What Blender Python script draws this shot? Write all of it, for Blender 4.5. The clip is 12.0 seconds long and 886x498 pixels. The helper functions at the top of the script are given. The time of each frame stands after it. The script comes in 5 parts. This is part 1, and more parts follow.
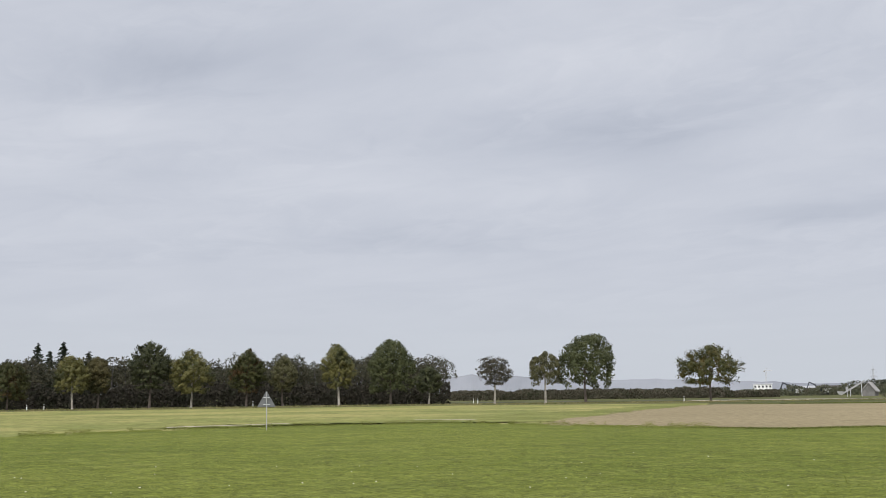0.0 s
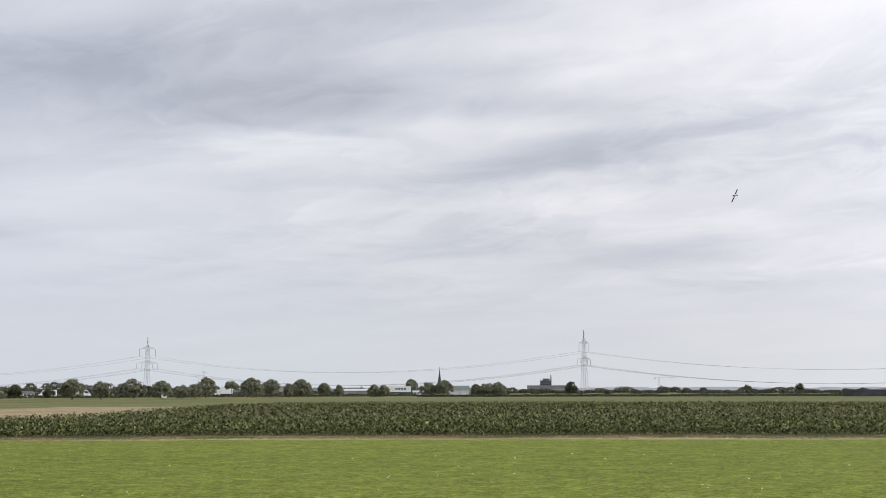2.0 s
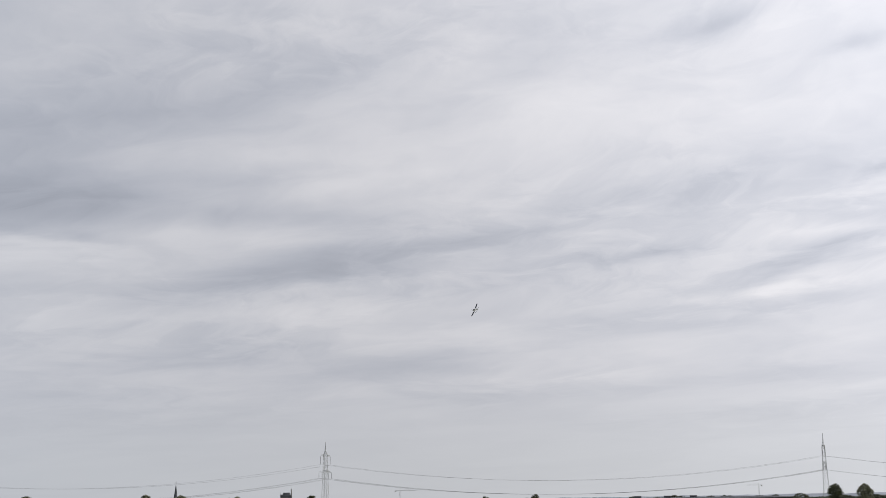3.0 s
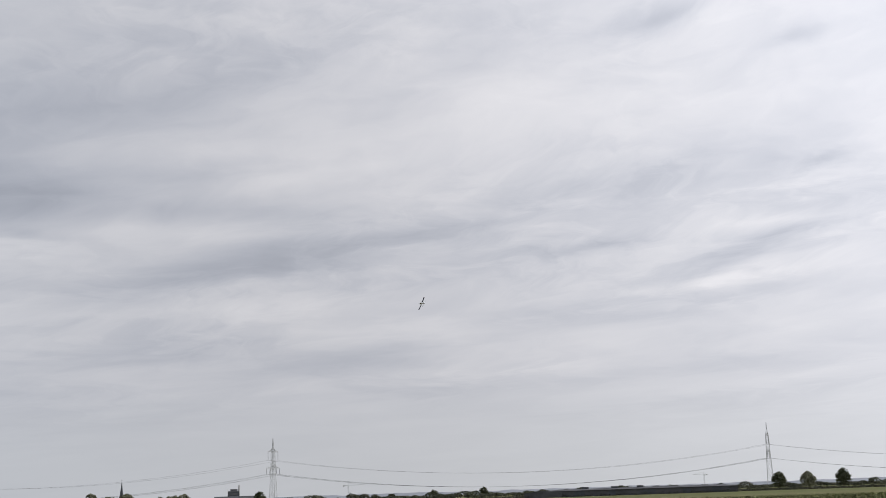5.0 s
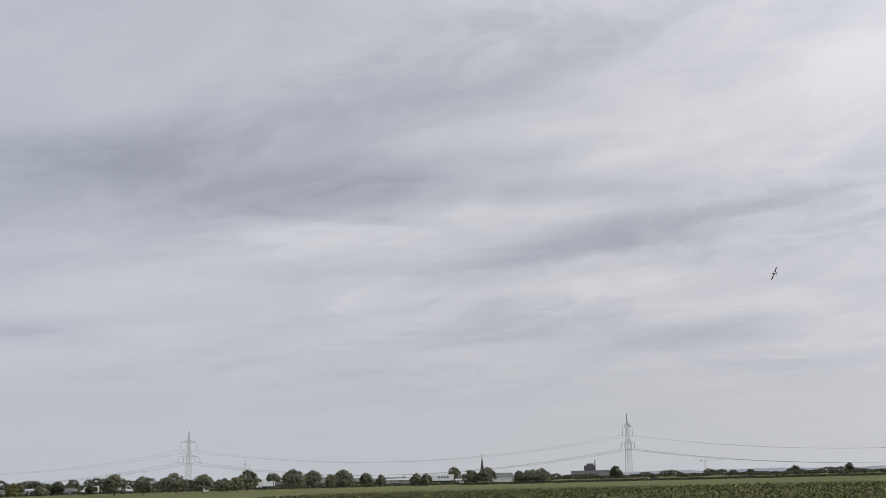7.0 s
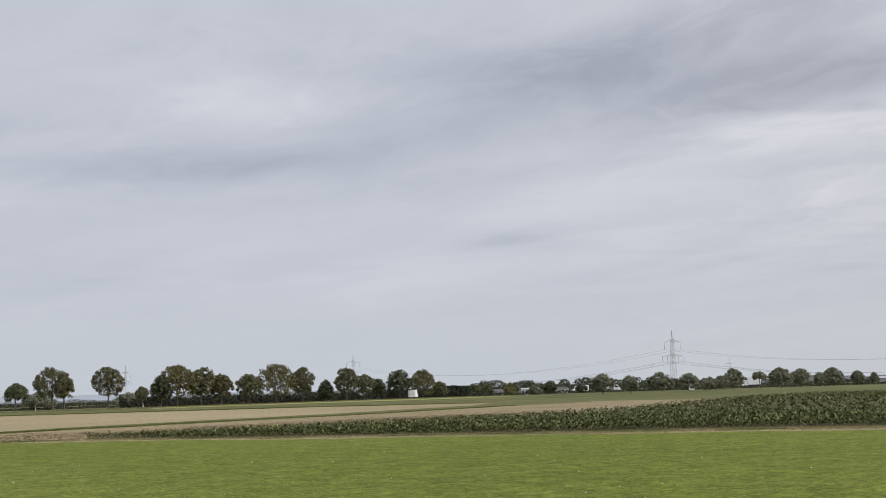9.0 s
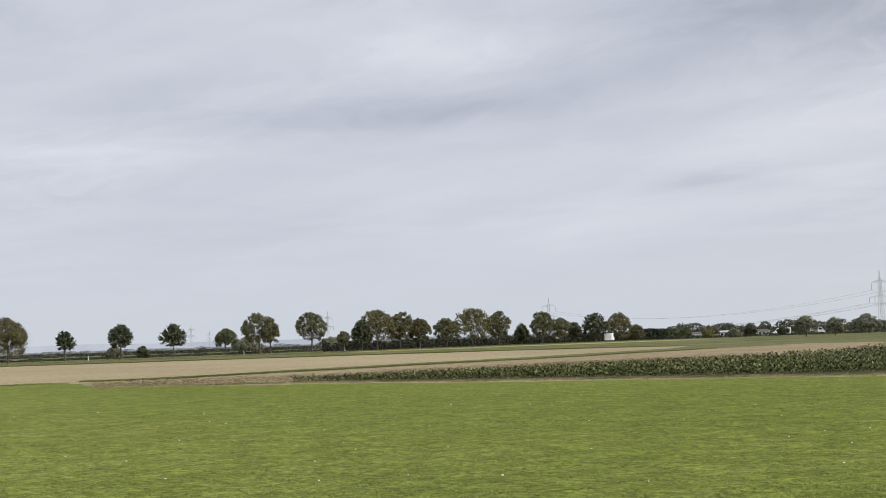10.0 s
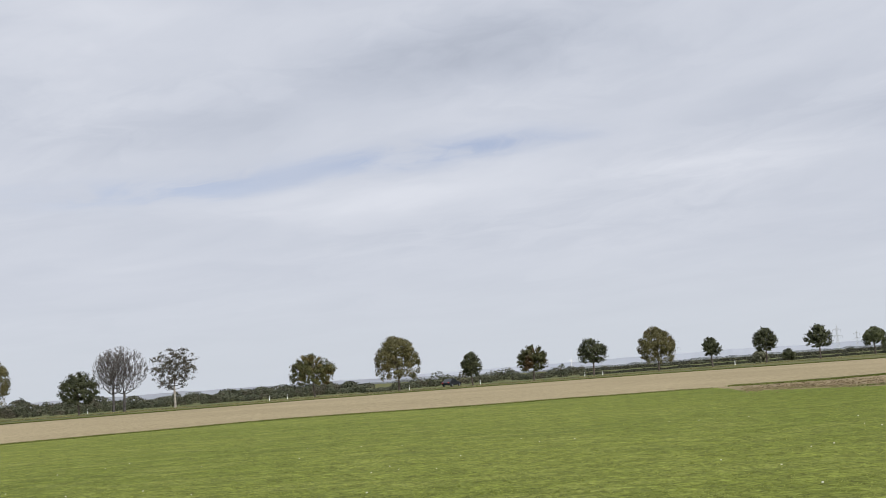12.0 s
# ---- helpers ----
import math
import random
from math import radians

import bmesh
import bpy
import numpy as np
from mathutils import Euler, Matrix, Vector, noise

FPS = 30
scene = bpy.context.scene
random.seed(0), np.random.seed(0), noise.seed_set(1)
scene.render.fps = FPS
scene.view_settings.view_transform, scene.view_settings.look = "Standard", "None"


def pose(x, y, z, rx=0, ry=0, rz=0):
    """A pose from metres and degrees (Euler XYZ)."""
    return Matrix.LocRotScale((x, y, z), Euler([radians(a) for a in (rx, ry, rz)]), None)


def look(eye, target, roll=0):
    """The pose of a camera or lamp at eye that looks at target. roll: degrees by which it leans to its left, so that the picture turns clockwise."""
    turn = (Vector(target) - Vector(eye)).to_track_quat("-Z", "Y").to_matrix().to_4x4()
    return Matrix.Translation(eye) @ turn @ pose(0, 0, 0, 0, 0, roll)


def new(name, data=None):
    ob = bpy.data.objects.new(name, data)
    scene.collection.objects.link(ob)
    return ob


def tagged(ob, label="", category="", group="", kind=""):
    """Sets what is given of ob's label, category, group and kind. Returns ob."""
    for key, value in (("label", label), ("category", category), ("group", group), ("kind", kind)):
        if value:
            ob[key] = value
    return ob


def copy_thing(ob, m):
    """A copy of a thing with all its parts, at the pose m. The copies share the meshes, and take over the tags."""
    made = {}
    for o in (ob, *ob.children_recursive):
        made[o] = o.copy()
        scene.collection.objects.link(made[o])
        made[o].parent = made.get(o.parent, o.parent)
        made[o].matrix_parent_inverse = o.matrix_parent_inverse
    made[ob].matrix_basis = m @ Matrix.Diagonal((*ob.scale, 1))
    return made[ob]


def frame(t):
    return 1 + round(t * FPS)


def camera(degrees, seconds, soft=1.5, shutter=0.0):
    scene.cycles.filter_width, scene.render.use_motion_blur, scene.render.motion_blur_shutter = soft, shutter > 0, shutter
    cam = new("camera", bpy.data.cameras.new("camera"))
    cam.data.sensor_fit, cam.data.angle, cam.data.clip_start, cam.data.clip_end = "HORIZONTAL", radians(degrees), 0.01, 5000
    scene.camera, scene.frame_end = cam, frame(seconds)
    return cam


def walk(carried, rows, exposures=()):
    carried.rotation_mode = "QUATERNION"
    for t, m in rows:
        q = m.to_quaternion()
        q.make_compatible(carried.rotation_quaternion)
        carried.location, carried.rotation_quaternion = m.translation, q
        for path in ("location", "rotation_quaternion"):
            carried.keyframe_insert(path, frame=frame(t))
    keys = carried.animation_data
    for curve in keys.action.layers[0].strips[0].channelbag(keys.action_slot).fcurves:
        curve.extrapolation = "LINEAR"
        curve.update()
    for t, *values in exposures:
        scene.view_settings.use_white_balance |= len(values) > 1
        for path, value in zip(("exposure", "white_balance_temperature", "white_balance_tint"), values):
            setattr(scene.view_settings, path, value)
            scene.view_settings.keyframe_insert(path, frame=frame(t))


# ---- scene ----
# Heading in degrees to the right of +y, seen from where the camera stands; distances in metres.
EYE = Vector((0.0, 0.0, 1.7))


def at(heading, dist, z=0.0):
    a = radians(heading)
    return Vector((dist * math.sin(a), dist * math.cos(a), z))


def aim(heading, pitch, roll):
    a, p = radians(heading), radians(pitch)
    way = Vector((math.sin(a) * math.cos(p), math.cos(a) * math.cos(p), math.sin(p)))
    return look(EYE, EYE + way, roll)


# ---- camera: somebody stands on the lawn and pans after a model aeroplane ----
cam = camera(38.6, 12.0, soft=0.5)
PAN = [
    (0.0, -50.23, 6.55, -0.72), (0.2, -36.75, 5.61, -0.57), (0.3, -29.54, 5.23, -0.56), (0.5, -15.04, 4.61, -0.02),
    (0.7, -1.05, 4.14, -0.27), (1.0, 18.16, 3.85, -0.21), (1.2, 29.28, 3.85, -0.07), (1.5, 43.09, 4.22, 0.07),
]
PAN_HOLD = [
    (2.0, 58.17, 6.40, -0.15), (2.5, 65.78, 9.66, -0.97), (3.0, 69.90, 11.33, -0.96), (3.2, 71.21, 11.54, -1.3),
    (4.8, 73.10, 10.96, -2.0), (5.0, 72.36, 10.99, -1.9), (5.5, 69.93, 10.84, -1.89), (6.0, 66.44, 10.75, -1.97),
    (6.5, 62.09, 10.67, -1.78), (6.7, 59.83, 10.55, -1.6),
]
PAN_BACK = [
    (8.3, 42.72, 8.36, -1.47), (8.5, 40.43, 7.82, -1.49), (9.0, 34.93, 6.40, -1.64), (9.5, 30.07, 5.08, -1.76),
    (10.0, 26.06, 4.13, -1.87), (10.5, 22.57, 3.75, -1.98), (11.0, 18.30, 3.92, -2.27), (11.5, 10.96, 4.50, -3.08),
    (11.7, 6.53, 4.93, -3.45), (12.0, -2.23, 5.81, -4.25),
]
EXPOSURES = [(0.0, 0.05), (0.5, 0.05), (1.0, 0.15), (1.5, 0.22), (2.0, 0.2), (2.5, 0.02), (3.2, -0.18), (6.7, -0.17), (8.3, -0.09), (9.0, -0.02), (9.5, 0.06), (10.2, 0.15), (11.0, 0.2), (12.0, 0.14)]
walk(cam, [(t, aim(h, p, r)) for t, h, p, r in PAN + PAN_HOLD + PAN_BACK], EXPOSURES)

# ---- light: a bright overcast sky, the sun veiled behind the camera's right shoulder ----
SUN_HEADING, SUN_HEIGHT = 145.0, 38.0
sun = new("sun", bpy.data.lights.new("sun", "SUN"))
sun.data.energy, sun.data.angle, sun.data.color = 1.5, radians(14), (1.0, 0.95, 0.87)
sun.matrix_world = look(at(SUN_HEADING, 100, 100 * math.tan(radians(SUN_HEIGHT))), (0, 0, 0))


class Nodes:
    """Short ways to write node trees."""

    def __init__(self, tree):
        self.tree = tree
        tree.nodes.clear()

    def add(self, kind):
        return self.tree.nodes.new(kind)

    def put(self, socket, value):
        if isinstance(value, bpy.types.NodeSocket):
            self.tree.links.new(value, socket)
        else:
            socket.default_value = value

    def math(self, op, a, b=0.0, c=0.0, clamp=False):
        n = self.add("ShaderNodeMath")
        n.operation, n.use_clamp = op, clamp
        for socket, v in zip(n.inputs, (a, b, c)):
            self.put(socket, v)
        return n.outputs[0]

    def vmath(self, op, a, b=(0, 0, 0)):
        n = self.add("ShaderNodeVectorMath")
        n.operation = op
        self.put(n.inputs[0], a)
        self.put(n.inputs[1], b)
        return n.outputs["Value"] if op in ("DOT_PRODUCT", "LENGTH") else n.outputs[0]

    def mix(self, f, a, b):
        n = self.add("ShaderNodeMix")
        n.data_type = "RGBA"
        self.put(n.inputs[0], f)
        self.put(n.inputs[6], a if not isinstance(a, tuple) else (*a[:3], 1))
        self.put(n.inputs[7], b if not isinstance(b, tuple) else (*b[:3], 1))
        return n.outputs[2]

    def noise(self, vector, scale, detail=4.0, rough=0.55, warp=0.0):
        n = self.add("ShaderNodeTexNoise")
        self.put(n.inputs["Vector"], vector)
        for name, v in (("Scale", scale), ("Detail", detail), ("Roughness", rough), ("Distortion", warp)):
            n.inputs[name].default_value = v
        return n.outputs["Fac"]

    def ramp(self, f, lo, hi, to_lo=0.0, to_hi=1.0):
        n = self.add("ShaderNodeMapRange")
        n.interpolation_type = "SMOOTHSTEP"
        for socket, v in zip(n.inputs, (f, lo, hi, to_lo, to_hi)):
            self.put(socket, v)
        return n.outputs[0]

    def xyz(self, x, y, z):
        n = self.add("ShaderNodeCombineXYZ")
        for socket, v in zip(n.inputs, (x, y, z)):
            self.put(socket, v)
        return n.outputs[0]


# Banks of cloud: heading, height, half length, half depth, slope (degrees), and how much lighter or darker.
CLOUDS_LEFT = [
    (-61.9, 14.7, 6.4, 1.28, 7, -0.11), (-65.1, 12.1, 3.3, 1.03, -1, 0.06), (-68.8, 10.3, 2.8, 0.90, -1, 0.05),
    (-43.0, 11.6, 6.7, 1.41, 4, -0.09), (-33.5, 7.7, 5.1, 0.64, 1, -0.07), (-40.6, 15.1, 5.6, 1.54, 4, 0.05),
    (-45.9, 9.1, 4.1, 0.64, 2, 0.04), (-51.1, 6.9, 3.6, 0.51, -1, -0.05), (-53.9, 10.1, 5.1, 1.03, 5, 0.04),
    (-0.4, 14.5, 6.7, 1.5, 6, -0.15), (-3.2, 8.5, 6.4, 0.82, 4, 0.09), (-16.7, 16.7, 4.1, 1.15, 4, 0.07),
    (12.3, 8.3, 5.1, 0.77, 6, 0.04), (12.1, 11.3, 4.1, 0.77, 6, -0.04), (-13.5, 11.7, 5.1, 0.77, 4, -0.05),
    (28.5, 13.3, 6.0, 0.90, 7, 0.055),
]
CLOUDS_AHEAD = [
    (9.5, 8.7, 3.8, 0.46, 2, 0.06), (25.8, 10.3, 7.7, 0.82, 4, -0.07), (32.2, 5.1, 5.1, 0.92, 6, 0.06),
    (37.4, 6.6, 2.2, 0.33, 6, -0.05), (16.9, 5.0, 5.1, 0.77, 2, -0.03), (37.3, 14.5, 8.5, 1.15, 4, -0.10),
    (22.4, 10.4, 7.2, 0.72, 2, -0.06), (26.5, 13.2, 5.0, 0.95, 3, 0.06), (37.3, 12.3, 10.8, 1.59, 12, -0.09),
    (38.9, 8.1, 5.1, 0.97, 4, 0.07), (50.7, 10.7, 7.7, 0.77, 9, 0.10), (37.8, 6.6, 1.7, 0.31, 8, -0.03),
    (44.0, 14.7, 7.7, 1.28, 8, -0.08), (48.9, 12.8, 5.6, 1.35, 3, -0.15), (55.9, 17.3, 8.8, 1.45, 13, -0.085),
    (72.9, 16.3, 7.7, 2.18, 9, 0.12),
]
CLOUDS_RIGHT = [
    (52.1, 11.3, 5.1, 0.62, -5, 0.08), (65.5, 10.7, 6.0, 0.80, 5, -0.12), (59.9, 9.8, 4.9, 0.51, 5, -0.09),
    (79.0, 10.9, 2.4, 0.38, 5, -0.12), (71.3, 7.4, 3.8, 0.51, 1, 0.06), (72.0, 11.7, 5.0, 0.70, 5, -0.06),
    (62.1, 15.4, 3.8, 0.62, 2, 0.07), (86.3, 10.1, 2.9, 0.44, 12, -0.14), (85.0, 8.9, 3.8, 0.33, 4, 0.11),
    (86.7, 11.3, 1.8, 0.41, 2, 0.09), (81.6, 13.7, 5.1, 0.82, 8, -0.07), (82.7, 20.8, 2.6, 0.51, 12, -0.12),
    (64.1, 8.5, 3.6, 0.51, 2, 0.06), (68.2, 6.2, 4.1, 0.51, 2, -0.06), (77.8, 5.9, 6.4, 0.64, 2, 0.04),
]
CLOUDS_THIN = [
    (60.9, 13.0, 8.0, 0.60, 1, -0.07), (51.8, 13.3, 6.5, 1.40, 3, -0.05), (61.4, 11.8, 3.8, 0.38, 1, 0.07), (53.7, 11.6, 3.0, 0.30, -6, -0.07),
    (53.7, 9.3, 4.0, 0.28, 2, -0.05), (58.8, 6.2, 3.5, 0.28, 3, -0.05), (69.9, 5.9, 4.0, 0.40, 2, -0.05),
    (75.5, 7.8, 4.0, 0.36, 4, -0.05), (82.0, 7.6, 3.0, 0.33, 2, -0.05), (70.4, 7.4, 3.0, 0.33, 2, 0.05),
    (51.0, 8.0, 9.0, 2.0, 3, 0.055), (89.0, 19.4, 1.5, 0.40, 8, -0.10), (89.5, 14.0, 1.2, 0.25, 4, -0.10), (66.0, 14.4, 5.0, 0.50, 6, 0.05),
]
BLUE_GAPS = [(0.5, 10.3, 3.8, 0.55, 2), (-5.0, 10.0, 4.5, 0.55, 2), (-14, 9.2, 6.0, 0.5, 2)]


def build_sky():
    world = bpy.data.worlds.new("overcast sky")
    scene.world = world
    world.use_nodes = True
    n = Nodes(world.node_tree)
    way = n.add("ShaderNodeTexCoord").outputs["Generated"]
    sep = n.add("ShaderNodeSeparateXYZ")
    n.put(sep.inputs[0], way)
    x, y, z = sep.outputs
    up = n.math("MAXIMUM", z, 0.0)
    heading = n.math("MULTIPLY", n.math("ARCTAN2", x, y), 180 / math.pi)
    height = n.math("MULTIPLY", n.math("ARCSINE", z), 180 / math.pi)
    # the cloud deck seen from below: long streaks that crowd together towards the horizon
    low = n.math("MULTIPLY", n.math("LOGARITHM", n.math("ADD", n.math("MAXIMUM", height, 0.0), 5.0), math.e), 14.0)
    streak = n.xyz(n.math("MULTIPLY", heading, 0.20), n.math("SUBTRACT", low, n.math("MULTIPLY", heading, 0.07)), 0.0)
    swirl = n.noise(streak, 0.35, 3.0, 0.5)
    streak = n.vmath("ADD", streak, n.xyz(swirl, n.math("MULTIPLY", swirl, 2.2), 0.0))
    soft_noise = n.noise(streak, 0.42, 3.0, 0.45, 0.2)
    fine_noise = n.noise(streak, 0.85, 3.0, 0.45, 0.2)
    bend = n.noise(streak, 0.7, 4.0, 0.6)
    heading = n.math("ADD", heading, n.math("MULTIPLY", n.math("SUBTRACT", fine_noise, 0.5), 5.0))
    bent = n.math("ADD", height, n.math("MULTIPLY", n.math("SUBTRACT", bend, 0.5), 1.6))

    def bank(a, e, length, depth, slope):
        c, s = math.cos(radians(slope)), math.sin(radians(slope))
        da, de = n.math("SUBTRACT", heading, a), n.math("SUBTRACT", bent, e)
        u = n.math("MULTIPLY", n.math("ADD", n.math("MULTIPLY", da, c), n.math("MULTIPLY", de, s)), 1 / length)
        v = n.math("MULTIPLY", n.math("SUBTRACT", n.math("MULTIPLY", de, c), n.math("MULTIPLY", da, s)), 1 / depth)
        r = n.math("ADD", n.math("MULTIPLY", u, u), n.math("MULTIPLY", v, v))
        return n.math("EXPONENT", n.math("MULTIPLY", r, -1.0))

    tone = n.math("ADD", n.math("MULTIPLY", n.math("SUBTRACT", soft_noise, 0.5), 0.20),
                  n.math("MULTIPLY", n.math("SUBTRACT", fine_noise, 0.5), 0.26))
    # torn, billowing edges inside the banks, less drawn out than the streaks
    puff = n.xyz(n.math("MULTIPLY", heading, 0.30), n.math("SUBTRACT", low, n.math("MULTIPLY", heading, 0.075)), 3.7)
    puff = n.vmath("ADD", puff, n.xyz(n.math("MULTIPLY", swirl, 1.5), n.math("MULTIPLY", swirl, 2.6), 0.0))
    billow = n.noise(puff, 0.75, 6.0, 0.58, 0.7)
    edge = n.ramp(billow, 0.44, 0.58, -0.5, 0.5)
    wisps = n.math("ADD", n.math("MULTIPLY", edge, 0.060), n.math("MULTIPLY", n.math("SUBTRACT", n.noise(puff, 1.9, 6.0, 0.6, 0.5), 0.5), 0.22))
    torn = n.ramp(n.noise(streak, 0.22, 2.0, 0.5), 0.42, 0.62, 0.35, 1.0)
    # the deck is smoother away from the open west
    rough = n.ramp(heading, 30.0, 62.0, 0.50, 1.0)
    tone = n.math("MULTIPLY", n.math("ADD", tone, n.math("MULTIPLY", wisps, torn)), rough)
    # close to the horizon the deck melts into an even haze
    tone = n.math("MULTIPLY", tone, n.ramp(height, 0.5, 8.0, 0.15, 1.0))
    for a, e, length, depth, slope, amount in CLOUDS_LEFT + CLOUDS_AHEAD + CLOUDS_RIGHT + CLOUDS_THIN:
        tone = n.math("ADD", tone, n.math("MULTIPLY", bank(a, e, length, depth, slope), 1.4 * amount))
    # lighter towards the veiled sun, and overhead
    to_sun = n.vmath("DOT_PRODUCT", way, tuple(at(SUN_HEADING, math.cos(radians(SUN_HEIGHT)), math.sin(radians(SUN_HEIGHT)))))
    glow = n.math("POWER", n.math("MAXIMUM", to_sun, 0.0), 2.5)
    base = n.math("ADD", n.math("ADD", 0.60, n.math("MULTIPLY", glow, 1.25)), n.math("MULTIPLY", n.ramp(up, 0.35, 0.9), 0.45))
    bright = n.math("MULTIPLY", base, n.math("MAXIMUM", n.math("ADD", tone, 1.0), 0.2))
    tint = n.mix(n.ramp(tone, -0.3, 0.25), (0.92, 0.965, 1.10), (0.985, 0.985, 1.04))
    tint = n.mix(n.ramp(height, 0.0, 6.0), (0.955, 0.99, 1.06), tint)
    tint = n.vmath("MULTIPLY", tint, n.mix(n.ramp(heading, 28.0, 75.0), (0.974, 1.003, 1.030), (1.010, 1.0, 0.985)))
    cloud = n.vmath("MULTIPLY", tint, n.xyz(bright, bright, bright))
    air = n.add("ShaderNodeTexSky")
    air.sky_type, air.sun_disc = "NISHITA", False
    air.sun_elevation, air.sun_rotation = radians(SUN_HEIGHT), radians(SUN_HEADING)
    clear = n.vmath("MULTIPLY", air.outputs[0], (0.088, 0.080, 0.092))
    gap = 0.03
    ragged = n.ramp(billow, 0.36, 0.60, 0.25, 1.35)
    for a, e, length, depth, slope in BLUE_GAPS:
        gap = n.math("ADD", gap, n.math("MULTIPLY", n.math("MULTIPLY", bank(a, e, length, depth, slope), ragged), 0.33))
    shown = n.mix(gap, cloud, clear)
    back = n.add("ShaderNodeBackground")
    n.put(back.inputs["Color"], shown)
    back.inputs["Strength"].default_value = 1.0
    n.put(n.add("ShaderNodeOutputWorld").inputs["Surface"], back.outputs[0])


build_sky()


# ---- materials ----
def material(name, build, rough=0.8, metal=0.0, bump=0.0, leaf=0.0):
    """build(n, place, random) gives the base colour, and maybe a height for the relief."""
    m = bpy.data.materials.new(name)
    m.use_nodes = True
    n = Nodes(m.node_tree)
    place = n.add("ShaderNodeNewGeometry")
    info = n.add("ShaderNodeObjectInfo")
    made = build(n, place, info)
    colour, relief = made if isinstance(made, tuple) and len(made) == 2 else (made, None)
    p = n.add("ShaderNodeBsdfPrincipled")
    n.put(p.inputs["Base Color"], colour if not isinstance(colour, tuple) else (*colour, 1))
    p.inputs["Roughness"].default_value, p.inputs["Metallic"].default_value = rough, metal
    p.inputs["Specular IOR Level"].default_value = 0.05 if rough >= 0.88 else 0.25
    if relief is not None and bump:
        b = n.add("ShaderNodeBump")
        b.inputs["Strength"].default_value, b.inputs["Distance"].default_value = 0.8, bump
        n.put(b.inputs["Height"], relief)
        n.put(p.inputs["Normal"], b.outputs[0])
    shader = p.outputs[0]
    if leaf:
        t = n.add("ShaderNodeBsdfTranslucent")
        n.put(t.inputs["Color"], colour if not isinstance(colour, tuple) else (*colour, 1))
        s = n.add("ShaderNodeMixShader")
        s.inputs[0].default_value = leaf
        n.put(s.inputs[1], shader)
        n.put(s.inputs[2], t.outputs[0])
        shader = s.outputs[0]
    n.put(n.add("ShaderNodeOutputMaterial").inputs["Surface"], shader)
    return m


def two_tone(a, b, big=0.05, small=2.0, c=None, grain=0.25):
    """Ground colour: wide patches of a and b, finer mottling, and a third colour in spots."""
    def build(n, place, info):
        at_ = place.outputs["Position"]
        wide, fine = n.noise(at_, big, 4.0), n.noise(at_, small, 5.0, 0.6)
        colour = n.mix(n.ramp(n.math("ADD", n.math("MULTIPLY", wide, 0.75), n.math("MULTIPLY", fine, 0.25)), 0.38, 0.62), a, b)
        if c:
            colour = n.mix(n.ramp(n.noise(at_, small * 0.4, 5.0, 0.7), 0.55, 0.72), colour, c)
        dark = n.ramp(n.noise(at_, small * 3.1, 3.0, 0.6), 0.25, 0.75, 1 - grain, 1 + grain)
        return n.vmath("MULTIPLY", colour, n.xyz(dark, dark, dark)), fine
    return build


def leaves(a, b, c=None, spread=0.35, power=1.0):
    """Foliage colour: leaf by leaf between a and b, with clumps, and a third colour on some of the outer sprays."""
    def build(n, place, info):
        r = place.outputs["Random Per Island"]
        if power != 1.0:
            r = n.math("POWER", r, power)
        clump = n.noise(place.outputs["Position"], 1.0, 3.0)
        f = n.math("ADD", n.math("MULTIPLY", r, spread), n.math("MULTIPLY", n.ramp(clump, 0.35, 0.65), 1 - spread))
        colour = n.mix(f, a, b)
        if c:
            colour = n.mix(n.ramp(n.noise(place.outputs["Position"], 0.33, 2.0), 0.52, 0.62), colour, c)
        shade = n.ramp(n.math("FRACT", n.math("MULTIPLY", r, 7.31)), 0.0, 1.0, 0.85, 1.15)
        return n.vmath("MULTIPLY", colour, n.xyz(shade, shade, shade))
    return build


def plain(a, spots=0.15, scale=3.0):
    """A painted or built surface with a little dirt and unevenness."""
    def build(n, place, info):
        d = n.noise(place.outputs["Position"], scale, 5.0, 0.6)
        f = n.ramp(d, 0.3, 0.75, 1 + spots * 0.4, 1 - spots)
        return n.vmath("MULTIPLY", n.xyz(*a), n.xyz(f, f, f)), d
    return build


